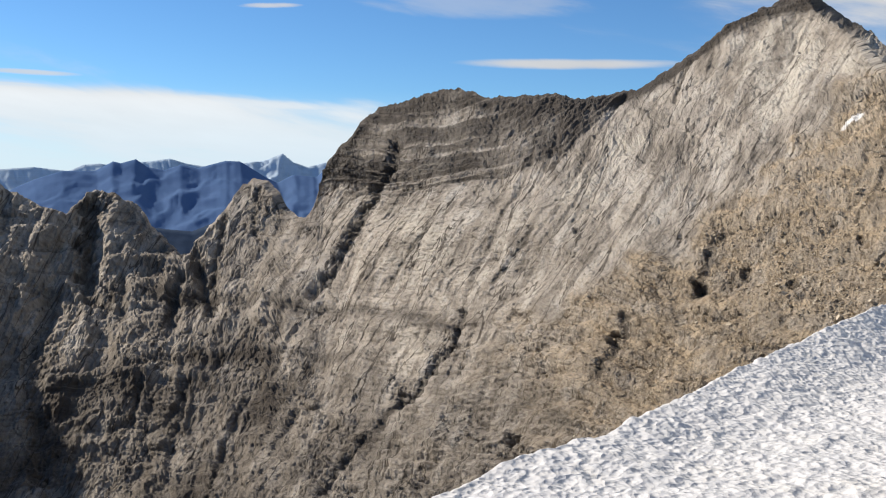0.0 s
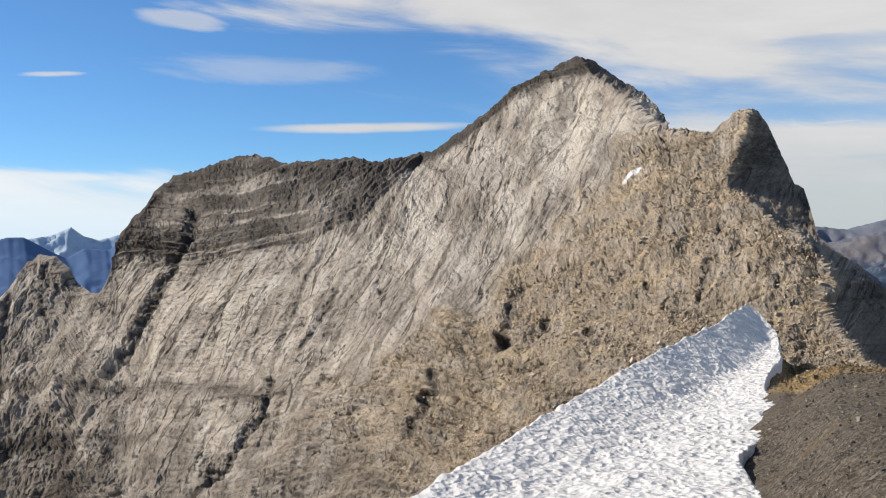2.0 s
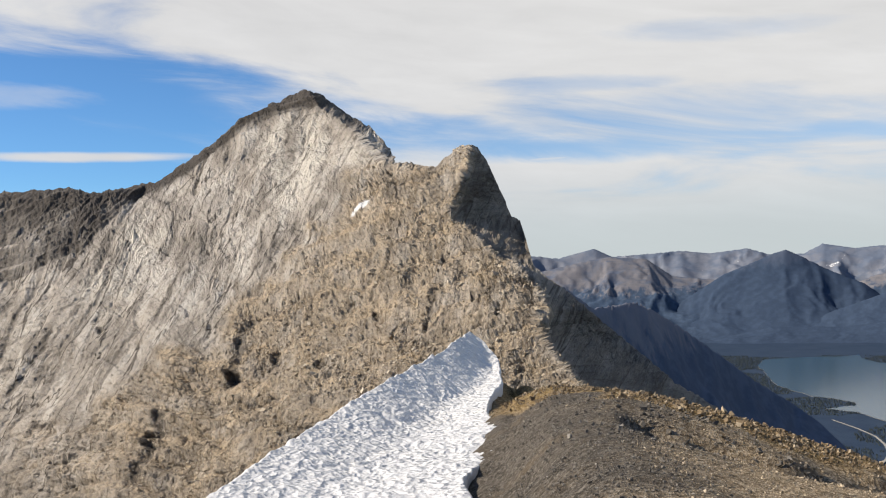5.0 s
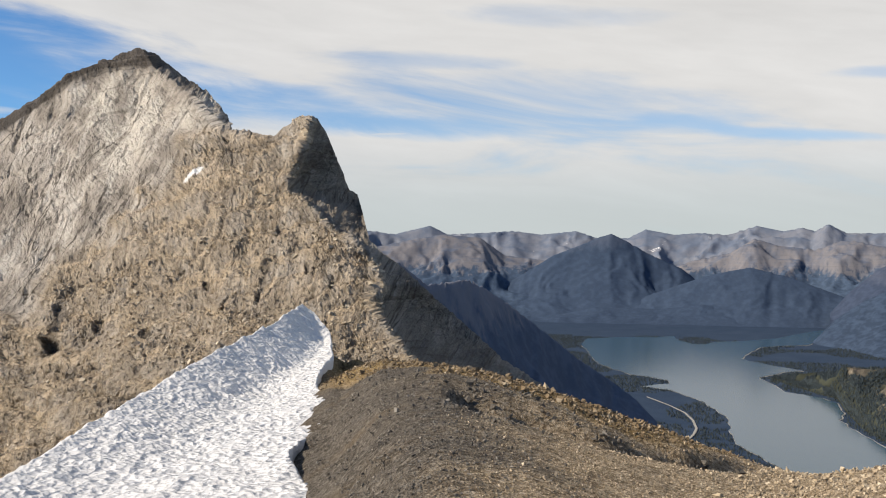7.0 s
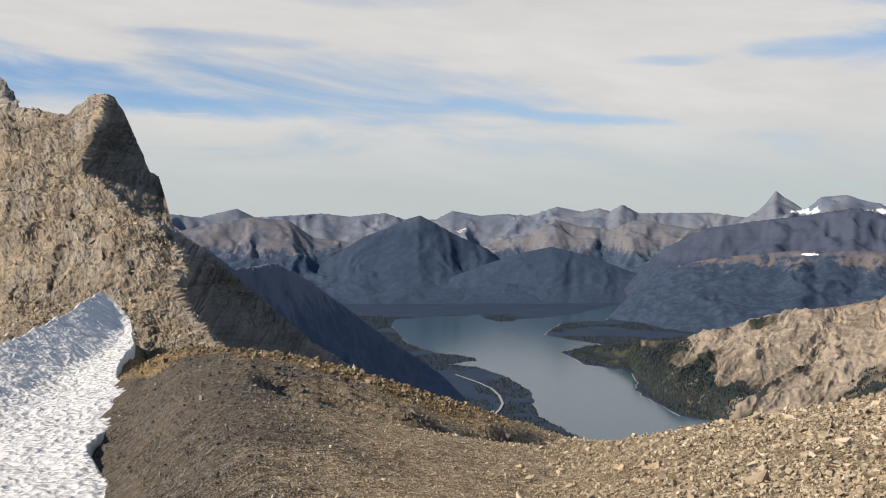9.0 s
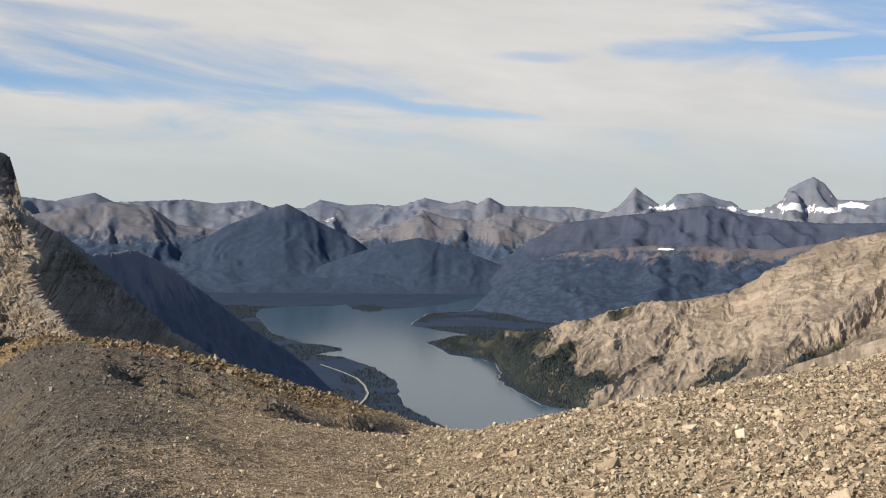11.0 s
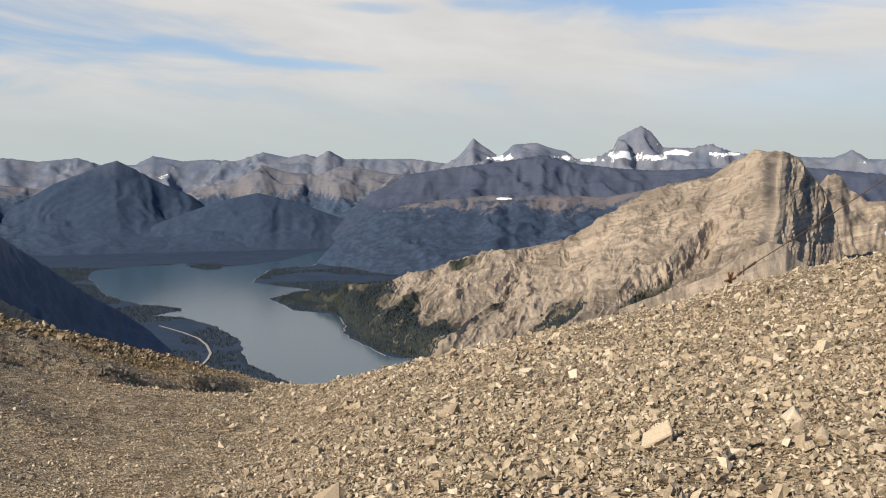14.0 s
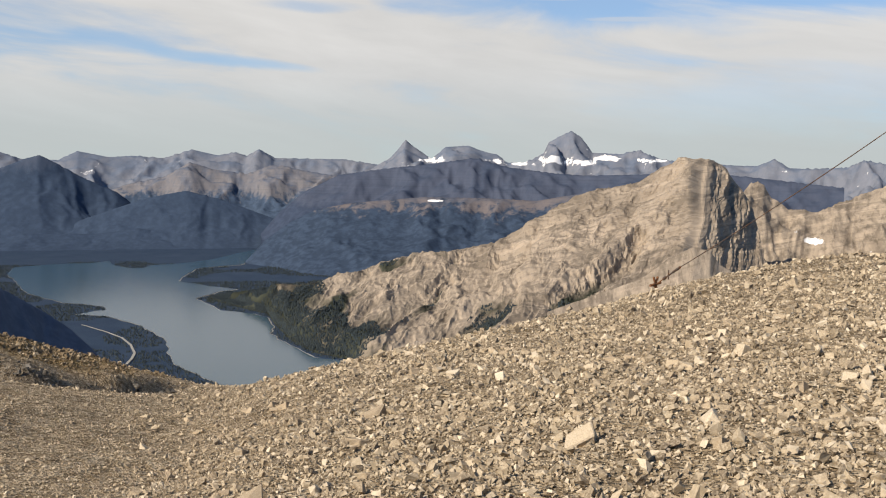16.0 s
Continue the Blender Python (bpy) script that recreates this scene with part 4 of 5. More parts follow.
# ---- the far country ----
def massif(name, label, crest, ridge, mat, seed, slope=0.62, run=620, spur=0.20, step=0.07, rows=90, jag=0.10, wander=120, snow=None, tops=0.25, floor=LAKE - 8, hollow=1.15, shear=0.0, rug=0.45, twist=0.0, cut=1.0, dip=0.0, wooded=None, crag=0.0):
    """A range as a height field: a crest given by azimuth and elevation at the distance ridge(az), with spurs and gullies falling towards the eye."""
    az = np.arange(crest[0][0], crest[-1][0] + step * 0.5, step)
    el = line(crest)(az) + jag * fbm(az * 1.7, az * 0 + seed, seed, 5, 0.58)
    R = ridge(az) + wander * perlin(az * 0.23, az * 0 + 3.1, seed + 2) * 1.6
    zc = EYE + R * np.tan(np.radians(el))
    run = run(az) if callable(run) else run + 0 * az
    w = (np.linspace(0, 1, rows)[:, None] ** 1.25) * run
    A = np.broadcast_to(az, (rows, len(az))) + shear * w
    warp = fbm(A * 0.35, w * 0.006 + seed, seed + 4, 4) * 1.8 * rug * np.minimum(w / 150, 1)
    g1 = np.abs(perlin(A * spur + warp * 0.35, w * 0.0007 + seed, seed + 6)) * 2.0
    g2 = np.abs(perlin(A * spur * 2.7 + warp * 0.6 + g1 * 0.5, w * 0.003 * rug, seed + 8)) * 2.0
    g3 = np.abs(perlin(A * spur * 7.0 + warp * 1.5, w * 0.010 * rug, seed + 10)) * 2.0
    lean = 0.80 + cut * (0.36 * g1 * np.minimum(w / 60 + tops, 1) + 0.15 * g2 + 0.06 * g3)
    fall = np.clip(w / run * lean * slope * 1.5, 0, 1)
    z = zc - (zc - floor) * (1 - (1 - fall) ** hollow) + fbm(A * 2.3, w * 0.02, seed + 12, 4) * 6 * cut * np.minimum(w / 80, 1) * (1 - fall)
    r = R - w
    if crag:
        x, y = r * np.sin(np.radians(A + shear * w)), r * np.cos(np.radians(A + shear * w))
        lump = ridged(x / 190, y / 330, seed + 16, 6, 0.52)
        z = z + (lump - lump.mean()) * crag * np.minimum(w / 60, 1) * np.minimum((1 - fall) * 4, 1)
    if twist:
        r = r + ridge(az + twist * fbm(w * 0.006 + 0 * az, A * 0.15, seed + 14, 4)) - ridge(az)
    rr, zz = [R + 0.5 * run, R + 0.12 * run, R + 0.02 * run], [zc - 0.42 * run, zc - 0.10 * run, zc - 0.012 * run]
    r, z, A = np.concatenate([rr, r])[::-1], np.concatenate([zz, z])[::-1], np.broadcast_to(az, (rows + 3, len(az)))
    a = np.radians(A)
    pts = np.stack([r * np.sin(a), r * np.cos(a), z], -1)
    white = snow(A, np.degrees(np.arctan2(z - EYE, r))) if snow else np.zeros(A.shape)
    high = (z - LAKE) / -LAKE - (wooded(A) if wooded else 0.0)
    bed = z / 55.0 - dip * A
    attrs = [("height", high), ("grain", np.stack([A, z / 55.0, r / 300], -1)), ("lay", np.stack([A * 0.12, bed * 4.0, 0 * A], -1)), ("snow", white)]
    return tagged(new(name, grid_mesh(name, pts, mat, attrs, smooth=True)), label, "mountain")


def far_range(name, label, crest, dist, mat, seed, run=900, size=420.0, cut=0.55, step=0.10, rows=95, hollow=1.25, snow=None, floor=LAKE - 10, jag=1.0, stretch=1.0, dip=0.0, wooded=None, lead=0.35):
    """A mountain group as open terrain: ridges and spurs in the ground plane, its skyline following the crest."""
    az = np.arange(crest[0][0], crest[-1][0] + step * 0.5, step)
    goal = line(crest)(az)
    run = run(az) if callable(run) else run + 0 * az
    dist = dist(az) if callable(dist) else dist + 0 * az
    w = np.linspace(-0.30, 1, rows)[:, None] * run
    A = np.broadcast_to(az, (rows, len(az)))
    r = dist - w + 0 * A
    x, y = r * np.sin(np.radians(A)), r * np.cos(np.radians(A))
    c, q = math.cos(stretch - 1.0), math.sin(stretch - 1.0)
    u, v = (x * c - y * q) / size, (x * q + y * c) / (size * (1.0 if stretch == 1.0 else 1.8))
    bend = fbm(u * 0.8, v * 0.8, seed + 1, 3) * 0.5
    turn = fbm(u * 0.9 + 7, v * 0.9, seed + 3, 3) * 4.0 * np.clip(w / run, 0, 1)
    zc = EYE + dist * np.tan(np.radians(line(crest)(A + turn)))
    rid = ridged(u + bend, v - bend, seed + 5, 6, 0.50)
    rid = (rid - rid.min()) / (rid.max() - rid.min())
    front = np.where(w >= 0, np.clip(1 - w / run, 0, 1) ** hollow, np.clip(1 + w / (0.8 * run), 0, 1))
    z = floor + (zc - floor) * front * (1 - cut * (1 - rid) * np.clip(lead + np.abs(w) / run * 2.0, 0, 1))
    k = np.exp(-0.5 * (np.arange(-20, 21) * step / 0.2) ** 2)
    k /= k.sum()
    for _ in range(4):
        top = np.degrees(np.arctan2(z - EYE, r)).max(0)
        gap = goal - top
        gap = np.convolve(np.pad(gap, 20, mode="edge"), k, "valid") * jag + gap * (1 - jag)
        z = z + (r * np.tan(np.radians(gap))) * np.clip(front, 0, 1) ** 0.5
    a = np.radians(A)
    pts = np.stack([r * np.sin(a), r * np.cos(a), z], -1)[::-1]
    white = snow(A, np.degrees(np.arctan2(z - EYE, r))) if snow else np.zeros(A.shape)
    high = (z - LAKE) / -LAKE - (wooded(A) if wooded else 0.0)
    attrs = [("height", high[::-1]), ("grain", np.stack([u * 3, v * 3, z / 70.0], -1)[::-1]), ("snow", white[::-1]),
             ("lay", np.stack([A * 0.12, (z / 55.0 - dip * A) * 4.0, 0 * A], -1)[::-1])]
    return tagged(new(name, grid_mesh(name, pts, mat, attrs, smooth=True)), label, "mountain")


def at(v):
    return lambda az: az * 0 + v


# haze is painted into the blue tints and low vivid, except in SUNNY_ROCK
PALE_BLUE = range_material("pale_blue_haze_tint", (0.40, 0.49, 0.60), (0.34, 0.44, 0.56), (0.30, 0.40, 0.54), 0.2)
DEEP_BLUE = range_material("deep_blue_haze_tint", (0.085, 0.142, 0.275), (0.078, 0.134, 0.262), (0.073, 0.126, 0.25), 0.3, rugged=0.04, vivid=0.15, strata=0)
FAR_ROCK = range_material("far_rock_haze_tint", (0.150, 0.162, 0.196), (0.108, 0.132, 0.182), (0.090, 0.120, 0.176), 0.50, True, 0)
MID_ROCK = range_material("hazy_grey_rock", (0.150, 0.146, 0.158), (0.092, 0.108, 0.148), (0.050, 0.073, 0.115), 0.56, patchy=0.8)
# cloud shade on the plateau is painted in as a darker blue
PLATEAU = range_material("plateau_rock_painted_shade", (0.060, 0.072, 0.106), (0.047, 0.061, 0.096), (0.040, 0.054, 0.088), 0.5, patchy=0.5, vivid=0.35)
DARK_SLOPE = range_material("forested_slope_haze_tint", (0.128, 0.114, 0.118), (0.078, 0.086, 0.112), (0.036, 0.053, 0.086), 0.56, True, 0.2, patchy=1.0, rugged=0.2, vivid=0.6)
HAZED_WOOD = range_material("foothill_forest_haze_tint", (0.062, 0.078, 0.114), (0.046, 0.064, 0.102), (0.038, 0.056, 0.092), 0.85, patchy=0.6, rugged=0.14, vivid=0.3, strata=0)
FOREST = range_material("forest_slope_haze_tint", (0.150, 0.155, 0.185), (0.110, 0.126, 0.170), (0.088, 0.106, 0.148), 0.70, patchy=1.0, vivid=0.35, strata=0)
SUNNY_ROCK = range_material("sunlit_buff_rock", (0.292, 0.244, 0.193), (0.160, 0.135, 0.110), (0.040, 0.044, 0.034), 0.10, True, 0.5, 0.30, 0.30, 0.9)

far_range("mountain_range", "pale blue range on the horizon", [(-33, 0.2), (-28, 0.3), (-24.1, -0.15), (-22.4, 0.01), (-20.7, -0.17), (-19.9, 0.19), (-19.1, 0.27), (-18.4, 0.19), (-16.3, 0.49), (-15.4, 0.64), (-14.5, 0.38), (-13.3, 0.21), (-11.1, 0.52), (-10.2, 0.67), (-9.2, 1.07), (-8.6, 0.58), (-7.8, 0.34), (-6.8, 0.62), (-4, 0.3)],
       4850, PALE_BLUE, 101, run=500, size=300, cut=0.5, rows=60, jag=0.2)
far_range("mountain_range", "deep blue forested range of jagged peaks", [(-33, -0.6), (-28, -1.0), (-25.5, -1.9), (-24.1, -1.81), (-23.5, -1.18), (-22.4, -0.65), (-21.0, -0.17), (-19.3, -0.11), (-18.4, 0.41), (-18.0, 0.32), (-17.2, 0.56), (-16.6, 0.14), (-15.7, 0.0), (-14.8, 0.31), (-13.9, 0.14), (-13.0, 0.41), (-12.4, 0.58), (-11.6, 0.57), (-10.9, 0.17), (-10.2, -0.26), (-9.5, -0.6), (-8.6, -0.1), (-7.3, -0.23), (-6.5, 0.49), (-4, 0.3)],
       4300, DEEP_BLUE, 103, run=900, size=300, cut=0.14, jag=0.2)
far_range("hill", "dark blue hill in a gap between spires", [(-20, -2.9), (-17, -3.1), (-15.5, -3.3), (-14.2, -3.4), (-13.0, -2.9), (-10, -2.6)], 2600, HAZED_WOOD, 105, run=500, rows=40, cut=0.3)


def glaciers(az, el):
    out = np.zeros(az.shape)
    for a0, e0, wa, we in ((67.4, 0.12, 0.8, 0.14), (70.9, 0.18, 0.7, 0.12), (72.4, 0.02, 1.0, 0.13), (74.2, 0.30, 1.0, 0.22), (75.6, 0.1, 1.5, 0.16), (77.4, 0.42, 0.9, 0.16), (79.6, 0.3, 1.2, 0.1)):
        out = np.maximum(out, smoothstep(np.hypot((az - a0) / wa, (el - e0) / (we * 1.5)), 1.4, 0.3))
    return out * 0.68


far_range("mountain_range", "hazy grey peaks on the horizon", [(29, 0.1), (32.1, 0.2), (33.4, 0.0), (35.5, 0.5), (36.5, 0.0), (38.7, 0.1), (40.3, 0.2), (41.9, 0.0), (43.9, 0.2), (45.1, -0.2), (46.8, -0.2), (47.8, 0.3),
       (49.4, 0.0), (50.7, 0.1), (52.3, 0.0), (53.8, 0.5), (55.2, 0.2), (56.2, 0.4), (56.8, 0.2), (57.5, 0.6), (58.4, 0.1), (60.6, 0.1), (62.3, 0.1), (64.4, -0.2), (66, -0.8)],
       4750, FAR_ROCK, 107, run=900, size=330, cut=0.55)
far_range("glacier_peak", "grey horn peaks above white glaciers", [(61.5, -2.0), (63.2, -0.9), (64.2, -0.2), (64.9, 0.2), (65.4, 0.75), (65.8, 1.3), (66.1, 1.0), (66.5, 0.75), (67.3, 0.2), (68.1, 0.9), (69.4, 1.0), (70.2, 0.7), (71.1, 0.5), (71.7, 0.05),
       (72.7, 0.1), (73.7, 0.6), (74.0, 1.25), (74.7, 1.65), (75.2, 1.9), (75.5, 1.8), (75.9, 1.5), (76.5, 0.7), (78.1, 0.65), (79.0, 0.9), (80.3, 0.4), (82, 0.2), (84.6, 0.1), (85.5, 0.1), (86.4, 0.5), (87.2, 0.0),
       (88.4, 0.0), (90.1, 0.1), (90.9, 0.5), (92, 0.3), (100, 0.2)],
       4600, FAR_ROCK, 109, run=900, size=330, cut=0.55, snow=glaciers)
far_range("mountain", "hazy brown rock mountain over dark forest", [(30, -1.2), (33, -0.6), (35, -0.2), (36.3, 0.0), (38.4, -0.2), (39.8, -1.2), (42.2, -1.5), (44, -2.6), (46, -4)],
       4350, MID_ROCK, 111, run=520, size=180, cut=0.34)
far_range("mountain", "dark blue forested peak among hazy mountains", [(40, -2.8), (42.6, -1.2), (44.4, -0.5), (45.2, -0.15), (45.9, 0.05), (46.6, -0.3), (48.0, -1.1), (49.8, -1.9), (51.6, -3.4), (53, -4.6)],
       4200, HAZED_WOOD, 112, run=420, size=260, cut=0.35, hollow=1.8)
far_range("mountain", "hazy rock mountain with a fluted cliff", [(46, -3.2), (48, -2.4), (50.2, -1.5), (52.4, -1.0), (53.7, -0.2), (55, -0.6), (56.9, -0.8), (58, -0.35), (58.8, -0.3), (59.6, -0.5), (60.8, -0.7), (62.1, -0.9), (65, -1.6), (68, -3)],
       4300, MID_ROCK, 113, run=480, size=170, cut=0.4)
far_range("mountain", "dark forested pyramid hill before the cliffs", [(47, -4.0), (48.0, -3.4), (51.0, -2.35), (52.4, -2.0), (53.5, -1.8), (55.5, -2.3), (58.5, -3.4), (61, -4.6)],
       4000, HAZED_WOOD, 114, run=300, size=220, cut=0.3, hollow=1.8)
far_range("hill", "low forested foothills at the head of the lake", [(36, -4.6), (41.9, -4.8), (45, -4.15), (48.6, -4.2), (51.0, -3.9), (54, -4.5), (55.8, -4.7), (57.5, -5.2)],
       3880, HAZED_WOOD, 116, run=180, size=200, cut=0.35, rows=70)
far_range("mountain", "plateau mountain coloured dark blue for cloud shade and haze", [(57.6, -4.2), (58.6, -3.0), (60, -1.8), (62, -0.8), (64.6, -0.4), (67.2, -0.1), (69.8, 0.3), (71.7, -0.2), (74.3, -0.5), (76, -0.6), (79, -0.5), (82, -0.3), (85, -0.5), (90, -1)],
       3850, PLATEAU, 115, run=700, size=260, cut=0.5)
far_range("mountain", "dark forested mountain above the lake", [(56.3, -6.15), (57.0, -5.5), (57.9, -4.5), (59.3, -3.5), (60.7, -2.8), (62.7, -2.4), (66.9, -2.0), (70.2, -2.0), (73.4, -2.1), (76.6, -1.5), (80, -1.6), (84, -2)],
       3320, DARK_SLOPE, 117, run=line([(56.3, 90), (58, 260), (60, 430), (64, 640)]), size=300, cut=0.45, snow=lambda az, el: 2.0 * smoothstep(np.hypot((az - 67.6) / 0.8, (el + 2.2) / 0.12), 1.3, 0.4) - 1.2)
massif("mountain", "buff sunlit mountain slope with a snow patch", [(83.6, -2.5), (84.8, -1.4), (85.2, -0.8), (85.9, -0.9), (86.3, -1.6), (87.2, -2.2), (88.8, -2.3), (90.2, -1.6), (92.0, -0.85), (97, 0.4), (102, 0.5)],
       at(2900), SUNNY_ROCK, 119, run=1000, spur=0.5, slope=0.8, jag=0.16, cut=1.2, crag=40.0, dip=0.2, snow=lambda az, el: 0.9 * smoothstep(np.hypot((az - 88.6) / 0.6, (el + 3.9) / 0.22), 1.3, 0.5))
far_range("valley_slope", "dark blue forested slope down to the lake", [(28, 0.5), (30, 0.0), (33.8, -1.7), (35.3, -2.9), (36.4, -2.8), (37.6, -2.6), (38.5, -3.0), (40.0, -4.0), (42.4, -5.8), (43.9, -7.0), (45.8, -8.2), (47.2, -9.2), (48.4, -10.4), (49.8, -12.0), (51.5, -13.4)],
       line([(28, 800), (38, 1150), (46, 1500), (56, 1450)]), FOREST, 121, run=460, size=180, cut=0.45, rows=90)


# the sunlit pyramid across the valley: a long spur from the lake to the summit, then a dark cliff
PYRAMID_SKY = line([(54.6, -7.75), (56.7, -7.45), (59.3, -7.31), (61.26, -7.0), (63.2, -6.37), (64.55, -5.8), (65.86, -5.46), (67.8, -5.35), (69.45, -4.9), (71.07, -4.55), (72.35, -3.9), (74.25, -2.83), (75.8, -1.96),
                    (77.35, -1.42), (79.2, -0.91), (80.37, -0.07), (81.55, 0.39), (82.6, 0.45), (83.16, 0.38), (83.9, -0.08), (84.35, -0.84), (84.8, -1.3), (85.2, -1.9), (85.6, -3.1), (85.8, -4.6), (86.6, -6.0)])
PYRAMID_FOOT = line([(54.6, -8.0), (56, -8.4), (58, -8.9), (58.4, -9.5), (59.3, -10.4), (60.6, -11.1), (62.5, -11.5), (64, -12.6), (68, -13), (87, -11)])
pyramid_log = thin_plate([(a, e * 1.5, math.log(d)) for a, e, d in (
    (54.6, -7.8, 2420), (56.7, -7.4, 2380), (58, -9, 2085), (60, -11, 1725), (63, -12, 1580), (61.3, -7.0, 2360), (64.5, -5.8, 2400), (67.8, -5.4, 2370), (72, -4, 2320), (77, -1.4, 2300), (82.5, 0.4, 2200), (66, -9, 1930),
    (70, -9, 1850), (76, -8, 1780), (79, -4, 2080), (82, -5.5, 1960), (75, -12, 1420), (84, -9, 1600), (87, -10, 1500))])
CLIFF_EDGE = line([(-12, 82.9), (-6, 82.6), (-4.6, 82.4), (-3, 82.75), (-1.15, 82.7), (0.38, 82.87), (2, 82.9)])
CLEFTS = [(0.30, 0.9, (79.3, -4.3), (78.2, -6.2), (76.6, -7.1), (74.8, -8.6)), (0.16, 0.6, (73.6, -4.4), (72.4, -6.4), (72.6, -9.0)), (0.22, 0.6, (69.3, -5.0), (68.7, -6.5), (67.4, -8.6)), (0.14, 0.6, (77.3, -2.4), (75.6, -4.6), (73.9, -6.2)),
          (0.14, 0.5, (71.4, -5.6), (69.6, -7.6), (67.8, -10.2)), (0.16, 0.5, (66.4, -6.6), (64.8, -8.2), (63.0, -9.9)), (0.12, 0.5, (80.4, -1.4), (79.0, -3.0), (77.9, -4.4)), (0.12, 0.5, (64.2, -6.4), (62.4, -8.1))]


def pyramid_depth(az, el):
    edge = CLIFF_EDGE(el) + fbm(el * 0.9, az * 0.3, 161, 3, 0.5) * 0.05
    r = np.exp(pyramid_log(np.minimum(az, edge), el * 1.5)) * (1 + 0.040 * np.maximum(az - edge, 0))
    level = (EYE - LAKE) / np.sin(np.radians(np.maximum(-el, 3.0)))
    low = smoothstep(el - PYRAMID_FOOT(az), 0.9, 0.1) * smoothstep(az, 66, 63)
    return r * (1 - low) + level * low


def pyramid_relief(az, el, r, seed):
    rad = math.pi / 180
    wx, wy = fbm(az * 0.5, el * 0.5, 131, 4) * 0.8, fbm(az * 0.5, el * 0.5, 135, 4) * 0.8
    across, down = az * 0.64 - el * 0.77 + wx * 0.7, az * 0.77 + el * 0.64
    cliff = smoothstep(az - CLIFF_EDGE(el), 0.0, 0.4)
    groove = np.zeros(az.shape)
    for wid, dep, *way_down in CLEFTS:
        near = np.full(az.shape, 99.0)
        for (a0, e0), (a1, e1) in zip(way_down, way_down[1:]):
            da, de = a1 - a0, e1 - e0
            u = np.clip(((az - a0) * da + (el - e0) * de) / (da * da + de * de), 0, 1)
            near = np.minimum(near, np.hypot(az - a0 - u * da, el - e0 - u * de))
        near = near + fbm(az * 1.7 + wid * 40, el * 1.7, 137, 4, 0.6) * wid
        groove += dep * np.exp(-np.clip(near / (wid * 1.5), 0, 9) ** 2) * wid
    bed = el - 0.22 * (az - 70) + 0.3 * wx
    ribs = -ridged(across * 0.30, down * 0.07 + wy * 0.15, 141, 5, 0.50) * 1.55
    ribs = ribs * (1 - cliff) - ridged(az * 1.1 + wx * 0.5, el * 0.16, 145, 5, 0.6) * 0.55 * cliff
    layer = terraces(bed * 1.4 + wy * 0.5, 0.6) * 0.15 + terraces(bed * 4.2 + wx * 0.8, 0.6) * 0.07
    crags = -ridged(az * 1.1 + wx, el * 1.1 + wy, 147, 4, 0.55) * 0.07
    rel = (ribs + layer * (1 - cliff) + crags + groove * 2.2) * rad * smoothstep(el - PYRAMID_FOOT(az), 0.1, 1.6) * (1 - 0.85 * np.exp(-((az - CLIFF_EDGE(el)) / 0.4) ** 2))
    shore = el - PYRAMID_FOOT(az)
    grove = smoothstep(np.hypot((az - 66.2) / 3.4, (el + 6.1 - 0.13 * (az - 66.2)) / 0.55) + wx, 1.3, 0.5)
    meadow = smoothstep(groove, 0.05, 0.16) * smoothstep(el, -4.5, -6.5)
    turf = smoothstep(fbm(across * 0.5, down * 0.07, 151, 4), -0.08, 0.22) * smoothstep(el, -5.5, -8.0) * smoothstep(az, 80, 74)
    height = np.clip(shore / 8.0, 0, 2) * (1 - 0.9 * grove) * (1 - 0.8 * meadow) * (1 - 0.75 * turf) * (1 - 0.8 * smoothstep(az + 2.5 * wx, 65.0, 60.0)) + 0.09 * wy
    return rel, {"height": height, "grain": np.stack([across * 0.42, down * 0.12, 0 * el], -1), "lay": np.stack([az * 0.12, bed * 4.0, 0 * az], -1), "snow": np.zeros(az.shape)}


pyramid = new("pyramid_mountain", mountain_sheet("pyramid_mountain", 54.6, 86.6, 0.06, 175, PYRAMID_SKY, PYRAMID_FOOT, pyramid_depth, SUNNY_ROCK, 1.0, pyramid_relief, 151, 0.10, normal=True))
tagged(pyramid, "sunlit buff limestone pyramid peak with ribbed flanks", "mountain")


massif("hill", "rounded buff rock knoll below the pyramid peak", [(73, -9.2), (74.3, -8.4), (76.9, -7.4), (79.4, -6.4), (81.0, -5.2), (82.2, -4.5), (83.2, -4.65), (83.7, -5.4), (84.7, -5.9), (86, -6.4), (88, -7.5)],
       at(1700), SUNNY_ROCK, 127, run=420, spur=0.22, rows=70, jag=0.05, slope=0.8, wander=30, cut=0.8, dip=0.19, crag=10.0)


# conifers on the lake flat and on the foot of the pyramid
CONIFER = stone_material("dark_conifer_foliage", (0.012, 0.019, 0.025), (0.021, 0.031, 0.038), (0.036, 0.048, 0.052))


def in_polygon(px, py, poly):
    hit = np.zeros(px.shape, bool)
    for i in range(len(poly)):
        a, b = poly[i - 1], poly[i]
        if a.y != b.y:
            hit ^= ((a.y > py) != (b.y > py)) & (px < (b.x - a.x) * (py - a.y) / (b.y - a.y) + a.x)
    return hit


